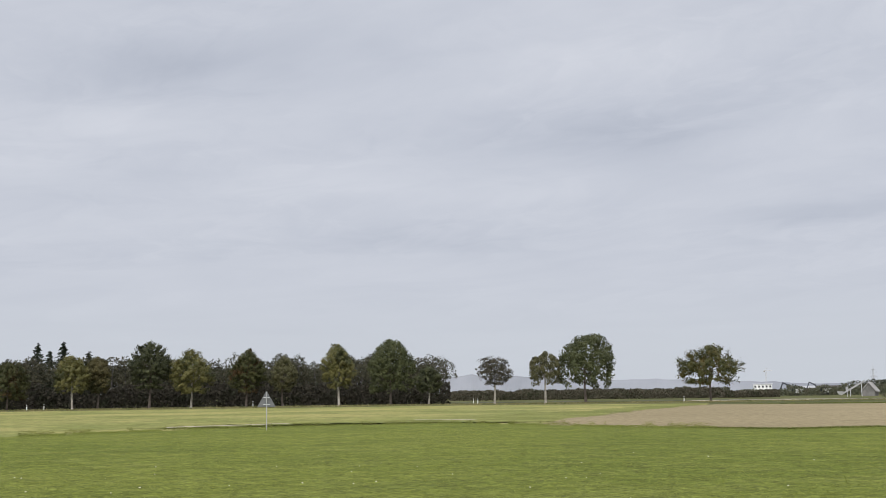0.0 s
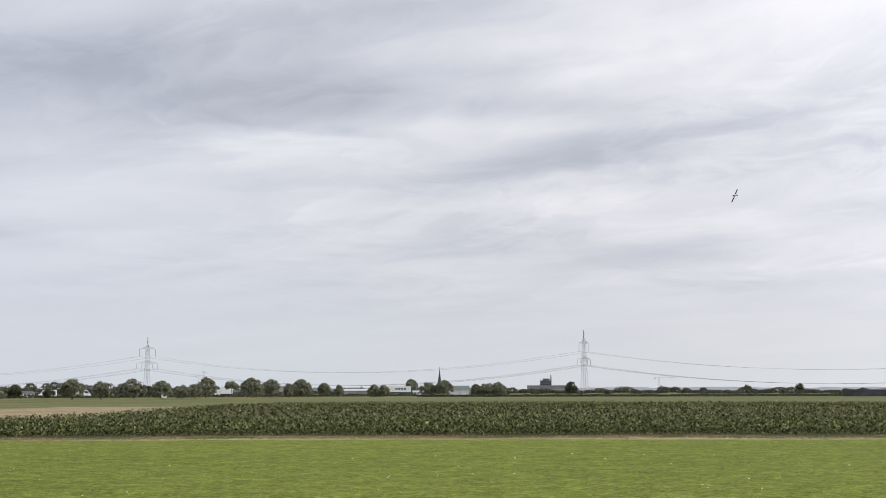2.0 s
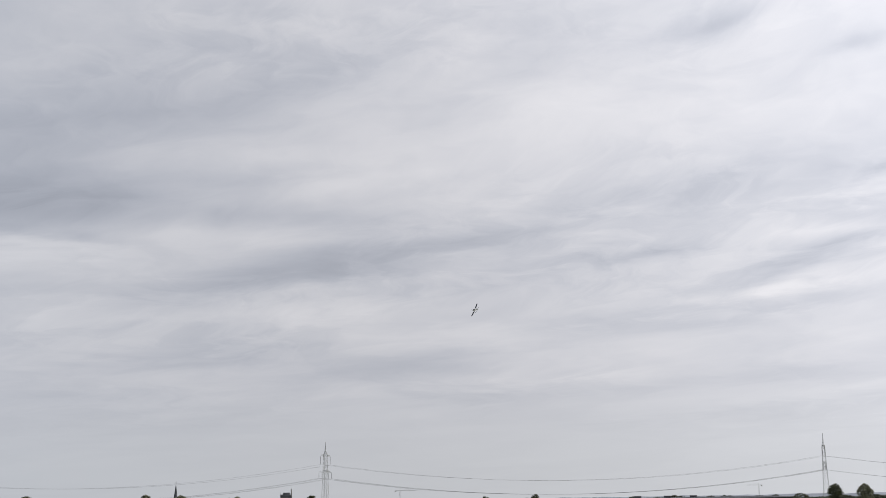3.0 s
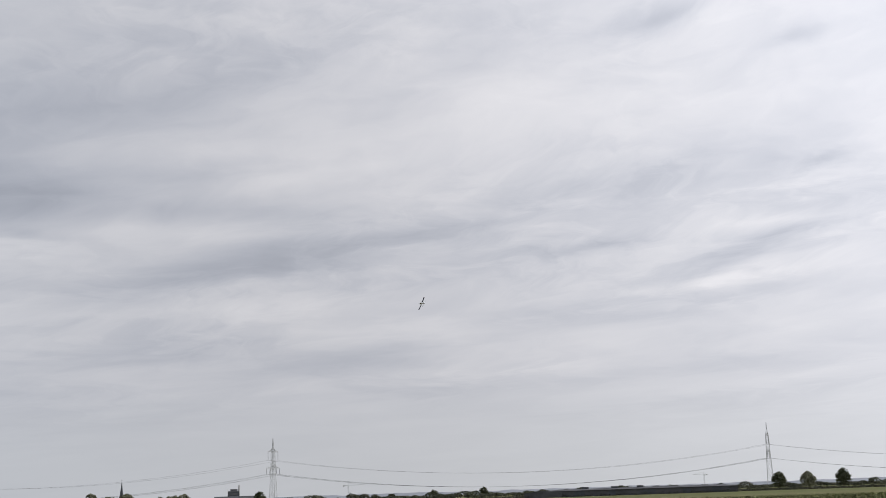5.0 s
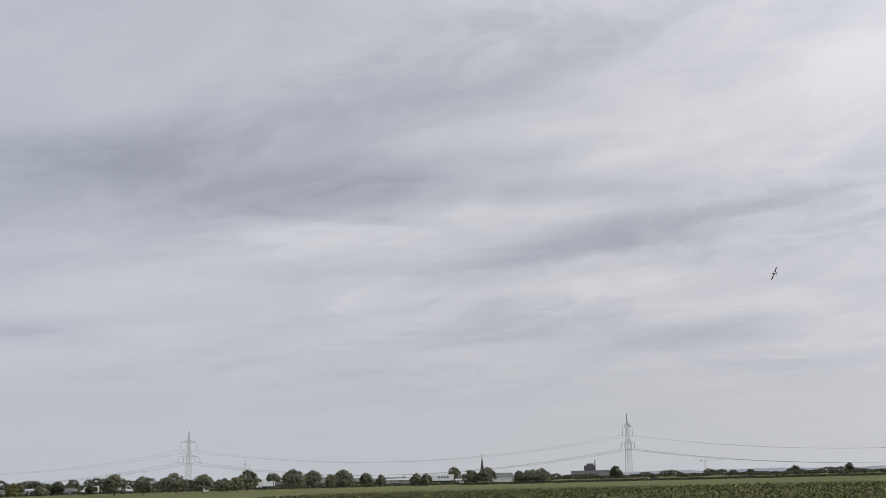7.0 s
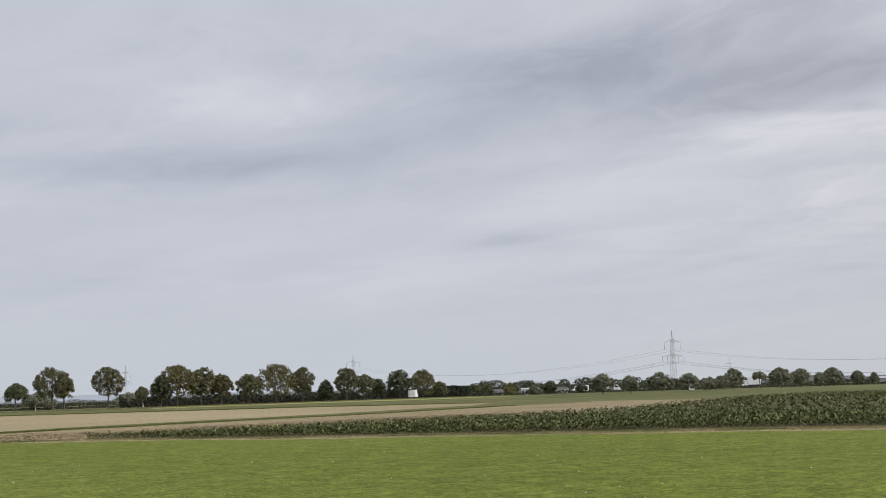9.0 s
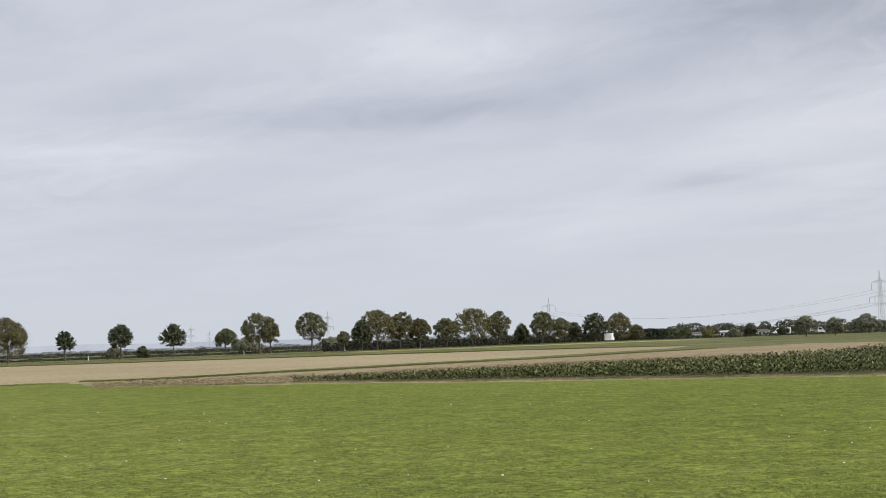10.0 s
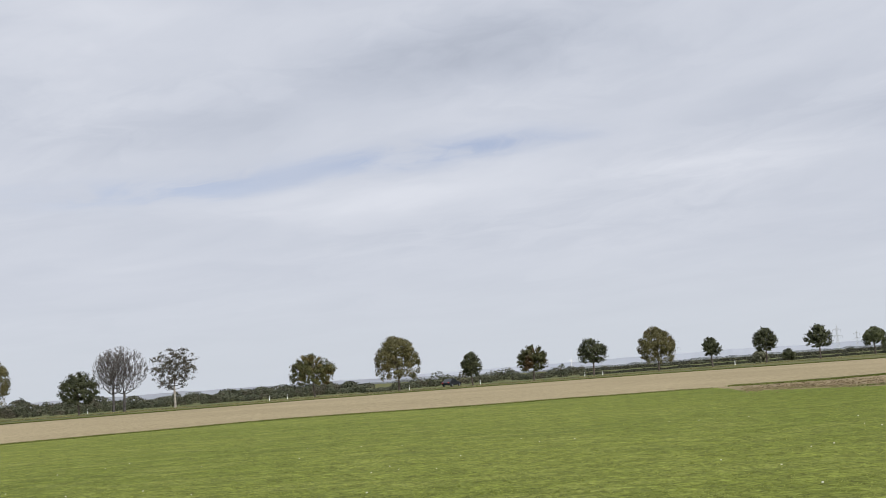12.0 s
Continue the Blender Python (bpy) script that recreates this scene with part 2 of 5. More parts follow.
def mown(n, place, info):
    """Mown lawn: patches of fresh and tired grass, low swathes, fine blades; painted darker towards the crop."""
    p = place.outputs["Position"]
    sep = n.add("ShaderNodeSeparateXYZ")
    n.put(sep.inputs[0], p)
    wide, mid, small, fine = n.noise(p, 0.06, 4.0), n.noise(p, 0.45, 5.0, 0.65), n.noise(p, 7.0, 5.0, 0.7), n.noise(p, 16.0, 4.0, 0.75)
    colour = n.mix(n.ramp(wide, 0.35, 0.65), (0.102, 0.122, 0.022), (0.128, 0.145, 0.028))
    colour = n.mix(n.ramp(mid, 0.42, 0.68, 0.0, 0.75), colour, (0.150, 0.164, 0.038))
    colour = n.mix(n.ramp(n.noise(p, 0.23, 3.0), 0.48, 0.75, 0.0, 0.6), colour, (0.078, 0.096, 0.018))
    # the east half is darkened in the colour, standing in for a lower exposure
    east_dark = n.ramp(n.math("ADD", sep.outputs[0], n.math("MULTIPLY", wide, 14.0)), 8.0, 22.0)
    colour = n.mix(n.math("MULTIPLY", east_dark, 0.5), colour, (0.088, 0.108, 0.014))
    k = n.math("MULTIPLY", n.ramp(fine, 0.28, 0.72, 0.58, 1.52), n.ramp(small, 0.34, 0.64, 0.70, 1.38))
    k = n.math("MULTIPLY", k, n.ramp(n.noise(p, 1.5, 4.0, 0.6), 0.36, 0.66, 0.80, 1.15))
    return n.vmath("MULTIPLY", colour, n.xyz(k, k, k)), n.math("ADD", n.math("MULTIPLY", fine, 0.4), small)


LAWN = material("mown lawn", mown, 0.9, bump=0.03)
MEADOW = material("pale meadow", two_tone((0.17, 0.185, 0.055), (0.30, 0.272, 0.10), 0.07, 0.45, (0.125, 0.14, 0.042), 0.32), 0.9, bump=0.05)
VERGE = material("rough verge grass", two_tone((0.060, 0.070, 0.024), (0.130, 0.122, 0.050), 0.05, 0.35, (0.18, 0.160, 0.074)), 0.9, bump=0.05)
SOIL = material("dry tilled soil", two_tone((0.246, 0.201, 0.117), (0.286, 0.234, 0.138), 0.03, 0.8, (0.205, 0.166, 0.096), 0.3), 0.95, bump=0.06)
STUBBLE = material("weedy stubble", two_tone((0.190, 0.150, 0.088), (0.250, 0.198, 0.118), 0.10, 0.8, (0.150, 0.135, 0.064), 0.35), 0.95, bump=0.06)
FALLOW = material("far fields", two_tone((0.088, 0.096, 0.036), (0.122, 0.116, 0.05), 0.008, 0.15, (0.07, 0.082, 0.03)), 0.95)
ROUGH = material("rough field grass", two_tone((0.14, 0.155, 0.045), (0.22, 0.22, 0.07), 0.12, 0.7, (0.115, 0.13, 0.037)), 0.95, bump=0.05)
TRACK = material("pale dirt track", two_tone((0.45, 0.41, 0.32), (0.38, 0.34, 0.25), 0.1, 1.0), 0.95, bump=0.03)
# Soil between the plants, with their shade put into its dark colour.
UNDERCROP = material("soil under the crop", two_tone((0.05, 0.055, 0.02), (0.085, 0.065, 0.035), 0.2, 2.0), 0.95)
ASPHALT = material("asphalt", plain((0.07, 0.07, 0.072), 0.25, 0.8), 0.85, bump=0.01)
BLADE = material("grass blades", leaves((0.140, 0.166, 0.038), (0.28, 0.31, 0.084), None, 0.6), 0.9, leaf=0.5)
DARK_BLADE = material("uncut dark grass", leaves((0.07, 0.092, 0.022), (0.19, 0.20, 0.06), None, 0.6), 0.9, leaf=0.3)
DRY_BLADE = material("dry grass blades", leaves((0.165, 0.16, 0.058), (0.30, 0.255, 0.125), (0.12, 0.14, 0.045), 0.7), 0.8, leaf=0.3)
# A few pale leaves paint the sky's glints, many dark ones the shaded gaps.
CROP = material("crop leaves with painted glints", leaves((0.022, 0.029, 0.009), (0.33, 0.35, 0.15), None, 0.97, 2.8), 0.88, leaf=0.12)
BARK = material("grey brown bark", plain((0.12, 0.10, 0.085), 0.4, 2.0), 0.95, bump=0.02)
GREY_BARK = material("grey bark and twigs", plain((0.095, 0.088, 0.082), 0.4, 2.0), 0.95, bump=0.02)
TWIG = material("fine grey twigs", plain((0.155, 0.142, 0.132), 0.3, 2.0), 0.95)
PALE_BARK = material("pale bark", plain((0.36, 0.33, 0.28), 0.4, 2.0), 0.95, bump=0.02)
FOLIAGE = {
    "dark": material("dark green leaves", leaves((0.030, 0.036, 0.016), (0.084, 0.09, 0.038)), 0.6, leaf=0.2),
    "green": material("green leaves", leaves((0.048, 0.058, 0.024), (0.115, 0.125, 0.05)), 0.6, leaf=0.25),
    "olive": material("olive autumn leaves", leaves((0.078, 0.074, 0.028), (0.172, 0.152, 0.060), (0.122, 0.102, 0.040)), 0.6, leaf=0.25),
    "yellow": material("yellowing leaves", leaves((0.10, 0.10, 0.034), (0.225, 0.205, 0.072), (0.085, 0.09, 0.035)), 0.6, leaf=0.3),
    "brown": material("browning leaves", leaves((0.075, 0.067, 0.027), (0.13, 0.11, 0.045), (0.07, 0.07, 0.027)), 0.65, leaf=0.25),
    "red": material("reddening leaves", leaves((0.045, 0.055, 0.020), (0.080, 0.075, 0.024), (0.085, 0.052, 0.02)), 0.65, leaf=0.25),
    "mixed": material("green and russet leaves", leaves((0.05, 0.06, 0.02), (0.11, 0.10, 0.03), (0.135, 0.102, 0.032)), 0.65, leaf=0.25),
    "grey": material("dull green leaves", leaves((0.074, 0.074, 0.036), (0.155, 0.145, 0.068)), 0.7, leaf=0.25),
    # foliage farther off: lightened and greyed in the colour to stand for haze
    "dull": material("dull haze-greyed leaves", leaves((0.105, 0.110, 0.070), (0.215, 0.212, 0.132)), 0.75, leaf=0.25),
    "sparse": material("thin brownish leaves", leaves((0.050, 0.046, 0.031), (0.105, 0.093, 0.062)), 0.7, leaf=0.25),
}
WOOD_LEAVES = material("woodland leaves", leaves((0.036, 0.038, 0.022), (0.090, 0.082, 0.050), (0.060, 0.060, 0.034)), 0.7, leaf=0.2)
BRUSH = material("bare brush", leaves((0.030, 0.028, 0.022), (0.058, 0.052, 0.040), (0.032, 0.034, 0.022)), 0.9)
HEDGE = material("hedge leaves", leaves((0.050, 0.058, 0.036), (0.115, 0.120, 0.070), (0.09, 0.082, 0.054)), 0.75, leaf=0.2)
DULL = material("dull grey green leaves", leaves((0.024, 0.027, 0.017), (0.058, 0.060, 0.038), (0.045, 0.042, 0.03)), 0.8, leaf=0.1)
SCRUB = material("brown scrub", leaves((0.055, 0.051, 0.036), (0.100, 0.090, 0.064), (0.052, 0.054, 0.033)), 0.9)
FIR = material("dark fir needles", leaves((0.020, 0.030, 0.018), (0.045, 0.055, 0.03)), 0.7)
STEEL = material("weathered galvanised steel", plain((0.50, 0.505, 0.51), 0.25, 0.5), 0.65, 0.1)
CABLE = material("grey aluminium cable", plain((0.20, 0.20, 0.21), 0.2, 0.2), 0.6, 0.3)
WHITE = material("white paint", plain((0.80, 0.80, 0.78), 0.12, 1.5), 0.45)
BLACK = material("black plastic", plain((0.02, 0.02, 0.022), 0.2, 4.0), 0.4)
RED = material("red paint", plain((0.45, 0.04, 0.03), 0.15, 4.0), 0.4)
SIGN_BACK = material("grey sheet metal", plain((0.17, 0.175, 0.18), 0.2, 5.0), 0.6, 0.2)
PLASTER = material("pale plaster", plain((0.66, 0.65, 0.62), 0.2, 0.6), 0.9)
BRICK = material("dark brickwork", plain((0.20, 0.13, 0.10), 0.3, 1.0), 0.9)
ROOF = material("dark roof tiles", plain((0.10, 0.085, 0.08), 0.3, 1.2), 0.85)
GREY_ROOF = material("grey sheet roof", plain((0.38, 0.38, 0.38), 0.2, 0.6), 0.6)
GREEN_ROOF = material("green sheet roof", plain((0.10, 0.122, 0.102), 0.2, 0.5), 0.85)
HALL_ROOF = material("weathered grey sheeting", plain((0.085, 0.085, 0.09), 0.35, 0.3), 0.95)
SLATE = material("dark slate", plain((0.07, 0.075, 0.085), 0.2, 1.0), 0.7)
CONCRETE = material("concrete", plain((0.34, 0.33, 0.31), 0.3, 0.5), 0.9)
DARK_WALL = material("dark cladding", plain((0.085, 0.085, 0.09), 0.3, 0.2), 0.8)
GLASS = material("dark window glass", plain((0.03, 0.035, 0.04), 0.1, 1.0), 0.15)
RUBBER = material("black rubber", plain((0.018, 0.018, 0.018), 0.2, 8.0), 0.8)
CAR_PAINT = material("dark car paint", plain((0.025, 0.027, 0.032), 0.1, 2.0), 0.25)
PETAL = material("pale petals", plain((0.75, 0.73, 0.62), 0.1, 9.0), 0.8)


# Distance haze is mixed into the hills' base colour as blue-grey.
def hazed_hills(n, place, info):
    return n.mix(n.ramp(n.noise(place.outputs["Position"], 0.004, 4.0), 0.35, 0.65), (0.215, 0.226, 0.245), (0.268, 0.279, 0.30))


# The farther hills carry more of the painted haze, so they are paler.
def pale_hazed_hills(n, place, info):
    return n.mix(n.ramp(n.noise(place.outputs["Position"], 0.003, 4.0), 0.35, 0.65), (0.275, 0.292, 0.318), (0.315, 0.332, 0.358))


HILL = material("wooded hills with painted haze", hazed_hills, 1.0)
PALE_HILL = material("far hills painted pale with haze", pale_hazed_hills, 1.0)
WORKS_WALL = material("stained grey cladding", plain((0.12, 0.12, 0.125), 0.3, 0.1), 0.85)
# Leaf colours of the far woods hold the haze: pale blue-grey instead of green.
HAZED_LEAVES = material("far leaves with painted haze", leaves((0.20, 0.215, 0.225), (0.26, 0.275, 0.28), (0.22, 0.23, 0.23)), 0.9)
GROVE = material("grey green grove leaves", leaves((0.036, 0.041, 0.027), (0.088, 0.092, 0.055), (0.07, 0.066, 0.042)), 0.85, leaf=0.15)
SHED_WALL = material("dirty grey boards", plain((0.19, 0.185, 0.175), 0.3, 0.8), 0.9)
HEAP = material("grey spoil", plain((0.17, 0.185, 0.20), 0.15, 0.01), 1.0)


# ---- building blocks ----
class Solid:
    """Collects vertices and faces of one mesh."""

    def __init__(self):
        self.v, self.f = [], []

    def raw(self, verts, faces):
        k = len(self.v)
        self.v += [tuple(p) for p in verts]
        self.f += [tuple(i + k for i in q) for q in faces]
        return self

    def box(self, x0, x1, y0, y1, z0, z1, cut=0.0):
        """A box; cut chamfers its upright edges."""
        c = cut
        ring = [(x0 + c, y0), (x1 - c, y0), (x1, y0 + c), (x1, y1 - c), (x1 - c, y1), (x0 + c, y1), (x0, y1 - c), (x0, y0 + c)]
        if not c:
            ring = [(x0, y0), (x1, y0), (x1, y1), (x0, y1)]
        return self.prism([(x, y, z0) for x, y in ring], [(x, y, z1) for x, y in ring])

    def prism(self, low, high):
        k = len(low)
        faces = [tuple(reversed(range(k))), tuple(range(k, 2 * k))]
        faces += [(i, (i + 1) % k, k + (i + 1) % k, k + i) for i in range(k)]
        return self.raw(list(low) + list(high), faces)

    def loft(self, rings):
        """Skin over rings of equal count, closed at both ends."""
        k, verts = len(rings[0]), [p for r in rings for p in r]
        faces = [tuple(reversed(range(k))), tuple(range(len(verts) - k, len(verts)))]
        for j in range(len(rings) - 1):
            faces += [(j * k + i, j * k + (i + 1) % k, (j + 1) * k + (i + 1) % k, (j + 1) * k + i) for i in range(k)]
        return self.raw(verts, faces)

    def tube(self, points, radii, sides=6):
        rings = []
        points = [Vector(p) for p in points]
        for i, p in enumerate(points):
            d = (points[min(i + 1, len(points) - 1)] - points[max(i - 1, 0)]).normalized()
            a = d.orthogonal().normalized()
            b = d.cross(a)
            r = radii[i] if isinstance(radii, (list, tuple)) else radii
            rings.append([p + (a * math.cos(2 * math.pi * k / sides) + b * math.sin(2 * math.pi * k / sides)) * r for k in range(sides)])
        for j in range(1, len(rings)):  # keep the rings from twisting
            best = min(range(sides), key=lambda s: sum((rings[j][(k + s) % sides] - rings[j - 1][k]).length for k in range(sides)))
            rings[j] = rings[j][best:] + rings[j][:best]
        return self.loft(rings)

    def mesh(self, name):
        m = bpy.data.meshes.new(name)
        m.from_pydata(self.v, [], self.f)
        m.validate()
        return m


def quads(name, verts, faces):
    """A mesh from arrays, quick for many small leaves; faces all have the same number of corners."""
    verts, faces = np.asarray(verts, dtype=np.float32), np.asarray(faces, dtype=np.int32)
    m = bpy.data.meshes.new(name)
    m.vertices.add(len(verts))
    m.vertices.foreach_set("co", verts.ravel())
    m.loops.add(faces.size)
    m.loops.foreach_set("vertex_index", faces.ravel())
    m.polygons.add(len(faces))
    m.polygons.foreach_set("loop_start", np.arange(len(faces), dtype=np.int32) * faces.shape[1])
    m.update(calc_edges=True)
    return m


def thing(name, label, category, group="", where=None, kind=""):
    ob = new(name)
    ob.empty_display_size = 0.2
    if where is not None:
        ob.matrix_world = where
    return tagged(ob, label, category, group, kind)


def part(name, shape, mat, parent, label=""):
    data = shape.mesh(name) if isinstance(shape, Solid) else shape
    if not data.materials:
        data.materials.append(mat)
    ob = new(name, data)
    ob.parent = parent
    return tagged(ob, label)


def lone(name, shape, mat, label, category, group="", kind="", where=None):
    data = shape.mesh(name) if isinstance(shape, Solid) else shape
    data.materials.append(mat)
    ob = new(name, data)
    if where is not None:
        ob.matrix_world = where
    return tagged(ob, label, category, group, kind)


def facing(heading, dist, turn=0.0, z=0.0, size=1.0):
    """The place of a thing whose front (-y) looks at the camera, turned by so many degrees."""
    p = at(heading, dist, z)
    return Matrix.LocRotScale(p, Euler((0, 0, radians(turn - heading))), (size, size, size))


def leaf_cards(rng, centres, size, out=None, loose=0.9):
    """Two-triangle leaf sprays; they face about the way out, where it is given, or anyhow."""
    k = len(centres)
    a = rng.normal(size=(k, 3))
    if out is not None:
        face = out + loose * rng.normal(size=(k, 3))
        face /= np.linalg.norm(face, axis=1)[:, None]
        a -= (a * face).sum(1)[:, None] * face
    a /= np.linalg.norm(a, axis=1)[:, None]
    b = np.cross(face, a) if out is not None else rng.normal(size=(k, 3))
    b -= (a * b).sum(1)[:, None] * a
    b /= np.linalg.norm(b, axis=1)[:, None]
    s = size * rng.uniform(0.6, 1.4, size=(k, 1))
    a, b = a * s, b * s * rng.uniform(0.45, 0.8, size=(k, 1))
    c = np.asarray(centres)
    verts = np.stack([c - a, c - b * 0.9 - a * 0.1, c + a, c + b * 0.9 + a * 0.15], 1).reshape(-1, 3)
    return verts, np.arange(4 * k).reshape(-1, 4)


# ---- the ground and its fields ----
def outline(corners, step=2.0, rough=0.25, seed=1):
    """The corners (heading, distance) joined by slightly uneven edges."""
    rng = random.Random(seed)
    pts = [at(h, d) for h, d in corners]
    out = []
    for i, p in enumerate(pts):
        q = pts[(i + 1) % len(pts)]
        k = max(1, min(60, int((q - p).length / step)))
        for j in range(k):
            s = p.lerp(q, j / k)
            n_ = noise.noise((s.x * 0.2, s.y * 0.2, seed))
            out.append(s * (1 + 0.012 * n_) + Vector((rng.uniform(-rough, rough), rng.uniform(-rough, rough), 0)))
    return out


def field(name, corners, z, mat, label, category, step=2.0, rough=0.25):
    pts = outline(corners, step, rough)
    bm = bmesh.new()
    face = bm.faces.new([bm.verts.new((p.x, p.y, z)) for p in pts])
    bmesh.ops.triangulate(bm, faces=[face])
    bm.normal_update()
    for f in bm.faces:
        if f.normal.z < 0:
            f.normal_flip()
    data = bpy.data.meshes.new(name)
    bm.to_mesh(data)
    bm.free()
    return lone(name, data, mat, label, category, kind="structure")


ring = [(4700 * math.cos(k * math.pi / 48), 4700 * math.sin(k * math.pi / 48)) for k in range(96)]
lone("ground", Solid().prism([(x, y, -1.0) for x, y in ring], [(x, y, 0.0) for x, y in ring]), FALLOW,
     "flat farmland with green and straw-coloured fields", "ground", kind="structure")

# where the lawn ends, from the far left round to the right
LAWN_EDGE = [(-100, 60), (-70, 60), (-60, 70), (-50, 75), (-45, 66), (-40, 60), (-35, 57), (-23, 66), (-9.5, 74), (-1.5, 71),
             (9.5, 73), (10.8, 62.5), (15, 57.5), (20, 55), (26, 50.2), (37, 46.3), (48, 45.0), (62, 44.0), (80, 46.5), (100, 58)]
ROAD_TURN, ROAD_DIST = -15.0, 215.0


def road_at(h):
    return ROAD_DIST / math.cos(radians(h - ROAD_TURN))


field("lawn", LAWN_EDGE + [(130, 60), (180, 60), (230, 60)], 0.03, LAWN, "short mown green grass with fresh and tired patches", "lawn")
field("meadow", [(-100, 55), (-70, 58), (-60, 66), (-50, 71), (-45, 63), (-40, 80), (-38.5, 120), (-38.6, 180), (-50, 190), (-70, 190), (-100, 190)],
      0.012, MEADOW, "pale yellowish green hay meadow", "meadow", 3.0)
field("tilled_field", [(-47, 62), (-40, 57), (-35, 54), (-23, 62), (-9.5, 70), (-1.5, 68), (9.5, 70), (12, 77), (22, 93), (30, 112), (36, 140),
                       (37, 160), (29, 172), (18, 178), (6, 185), (-2, 185), (-9.5, 180), (-23, 163), (-30, 158), (-36, 160), (-38.3, 163), (-40.5, 140), (-42.5, 110), (-45, 82)],
      0.016, SOIL, "bare light brown tilled field", "field", 3.0)
field("stubble_field", [(9.6, 74), (10.6, 61), (15, 56), (20, 54), (26, 50), (30, 58), (36, 70), (41, 80), (45, 100), (47, 140), (42, 150),
                        (38, 128), (32, 103), (24, 87), (14, 74)],
      0.020, STUBBLE, "straw-coloured weedy stubble strip beside the crop", "field", 2.5)
CROP_EDGE = [(19, 59.4), (20, 58.5), (26, 53.5), (37, 49.8), (48, 48.8), (62, 47.8), (80, 50.3), (100, 61)]
field("crop_margin", [(9.8, 70), (10.8, 61), (15, 56), (20, 53.5), (26, 48.7), (37, 45), (48, 43.7), (62, 42.7), (80, 45), (100, 56), (100, 63), (80, 52), (62, 49.5), (48, 50.5), (37, 51.5), (26, 55), (20, 60)],
      0.018, STUBBLE, "dry straw-coloured strip between lawn and crop", "field", 2.0)
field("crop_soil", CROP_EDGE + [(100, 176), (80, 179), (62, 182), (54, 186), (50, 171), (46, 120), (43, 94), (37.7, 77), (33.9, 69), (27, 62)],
      0.024, UNDERCROP, "dark soil with the green crop's shade painted in", "field", 2.5)
field("dirt_track", [(-62.5, 74.5), (-60, 77), (-57.2, 80), (-57.2, 78.6), (-60, 75.3), (-62.5, 73.2)], 0.037, TRACK, "short pale stretch of dirt farm track", "track", 1.0, 0.12)
field("dirt_track", [(-51.6, 86), (-49.0, 84), (-48.8, 83), (-51.6, 84.6)], 0.037, TRACK, "pale bare patch of a farm track", "track", 1.0, 0.15)
field("rough_strip", [(-64, 72), (-60, 74), (-55, 78), (-50, 79), (-46, 74), (-44, 90), (-41, 124), (-39.5, 150), (-38.6, 172), (-40.5, 165), (-44, 120), (-48, 98),
                      (-52, 92), (-57, 84), (-61, 78)], 0.022, ROUGH, "uneven strip of rough green grass beside the track", "verge", 1.0, 1.0)
field("gravel_yard", [(-39.5, 226), (-36, 224), (-31, 226), (-30.5, 240), (-35, 250), (-39, 244)], 0.034, TRACK, "pale gravel yard beside the road", "yard", 3.0, 0.8)
field("dry_strip", [(22, 236), (27, 246), (32, 260), (36, 278), (38, 300), (37, 318), (33, 296), (28, 274), (22, 254)], 0.014, MEADOW, "pale dry grass beside the road before the trees", "verge", 3.0, 1.2)
field("verge", [(-100, 190), (-70, 192), (-50, 192), (-38, 182), (-36, 164), (-30, 162), (-23, 167), (-9.5, 184), (-2, 189), (6, 189), (18, 183), (29, 178),
                (37, 166), (50, 300), (55, 420), (52, 560), (48, 510), (42, 425), (34, 355), (24, 300), (10, 258), (-5, 238), (-22, 236),
                (-36, 240), (-50, 245), (-100, 260)], 0.008, VERGE, "rough green roadside verge", "verge", 4.0, 0.5)


def strip(name, inner, outer, headings, z, mat, label, category):
    s = Solid()
    for h0, h1 in zip(headings, headings[1:]):
        s.raw([at(h0, inner(h0), z), at(h0, outer(h0), z), at(h1, outer(h1), z), at(h1, inner(h1), z)], [(3, 2, 1, 0)])
    return lone(name, s, mat, label, category, kind="structure")


strip("road", lambda h: road_at(max(h, -38)) + 4.5, lambda h: road_at(max(h, -38)) + 10.5, [h * 1.0 for h in range(-95, 52, 2)],
      0.05, ASPHALT, "grey asphalt country road behind the trees", "road")


# ---- distance ----
def between(table, h):
    return np.interp(h, [a for a, b in table], [b for a, b in table])


def ridge(name, table, dist, rough, seed, mat, label):
    """A long hill; the table gives its height along the headings."""
    s = Solid()
    h0, h1 = table[0][0], table[-1][0]
    k = int((h1 - h0) / 0.25)
    for i in range(k):
        row = []
        for j in (i, i + 1):
            h = h0 + (h1 - h0) * j / k
            top = float(between(table, h)) * (1 + rough * noise.noise((h * 0.25, seed, 0)) + 0.5 * rough * noise.noise((h * 1.5, seed, 3)) + 0.25 * rough * noise.noise((h * 6, seed, 5)))
            row.append((at(h, dist, -0.5), at(h, dist + 60, max(top, 0.4)), at(h, dist + 500, -0.5)))
        (a, b, c), (d, e, f) = row
        s.raw([a, d, e, b, c, f], [(0, 1, 2, 3), (3, 2, 5, 4)])
    return lone(name, s, mat, label, "hills", kind="structure")


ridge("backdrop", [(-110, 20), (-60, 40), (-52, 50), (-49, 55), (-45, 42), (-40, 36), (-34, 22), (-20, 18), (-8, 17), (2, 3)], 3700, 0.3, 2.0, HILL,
      "low wooded hills far away, painted blue-grey for haze")
ridge("backdrop", [(-10, 6), (-4, 20), (8, 24), (20, 21), (28, 15), (35, 9), (60, 5)], 4050, 0.22, 9.0, PALE_HILL, "farther hills, haze painted into their pale colour")
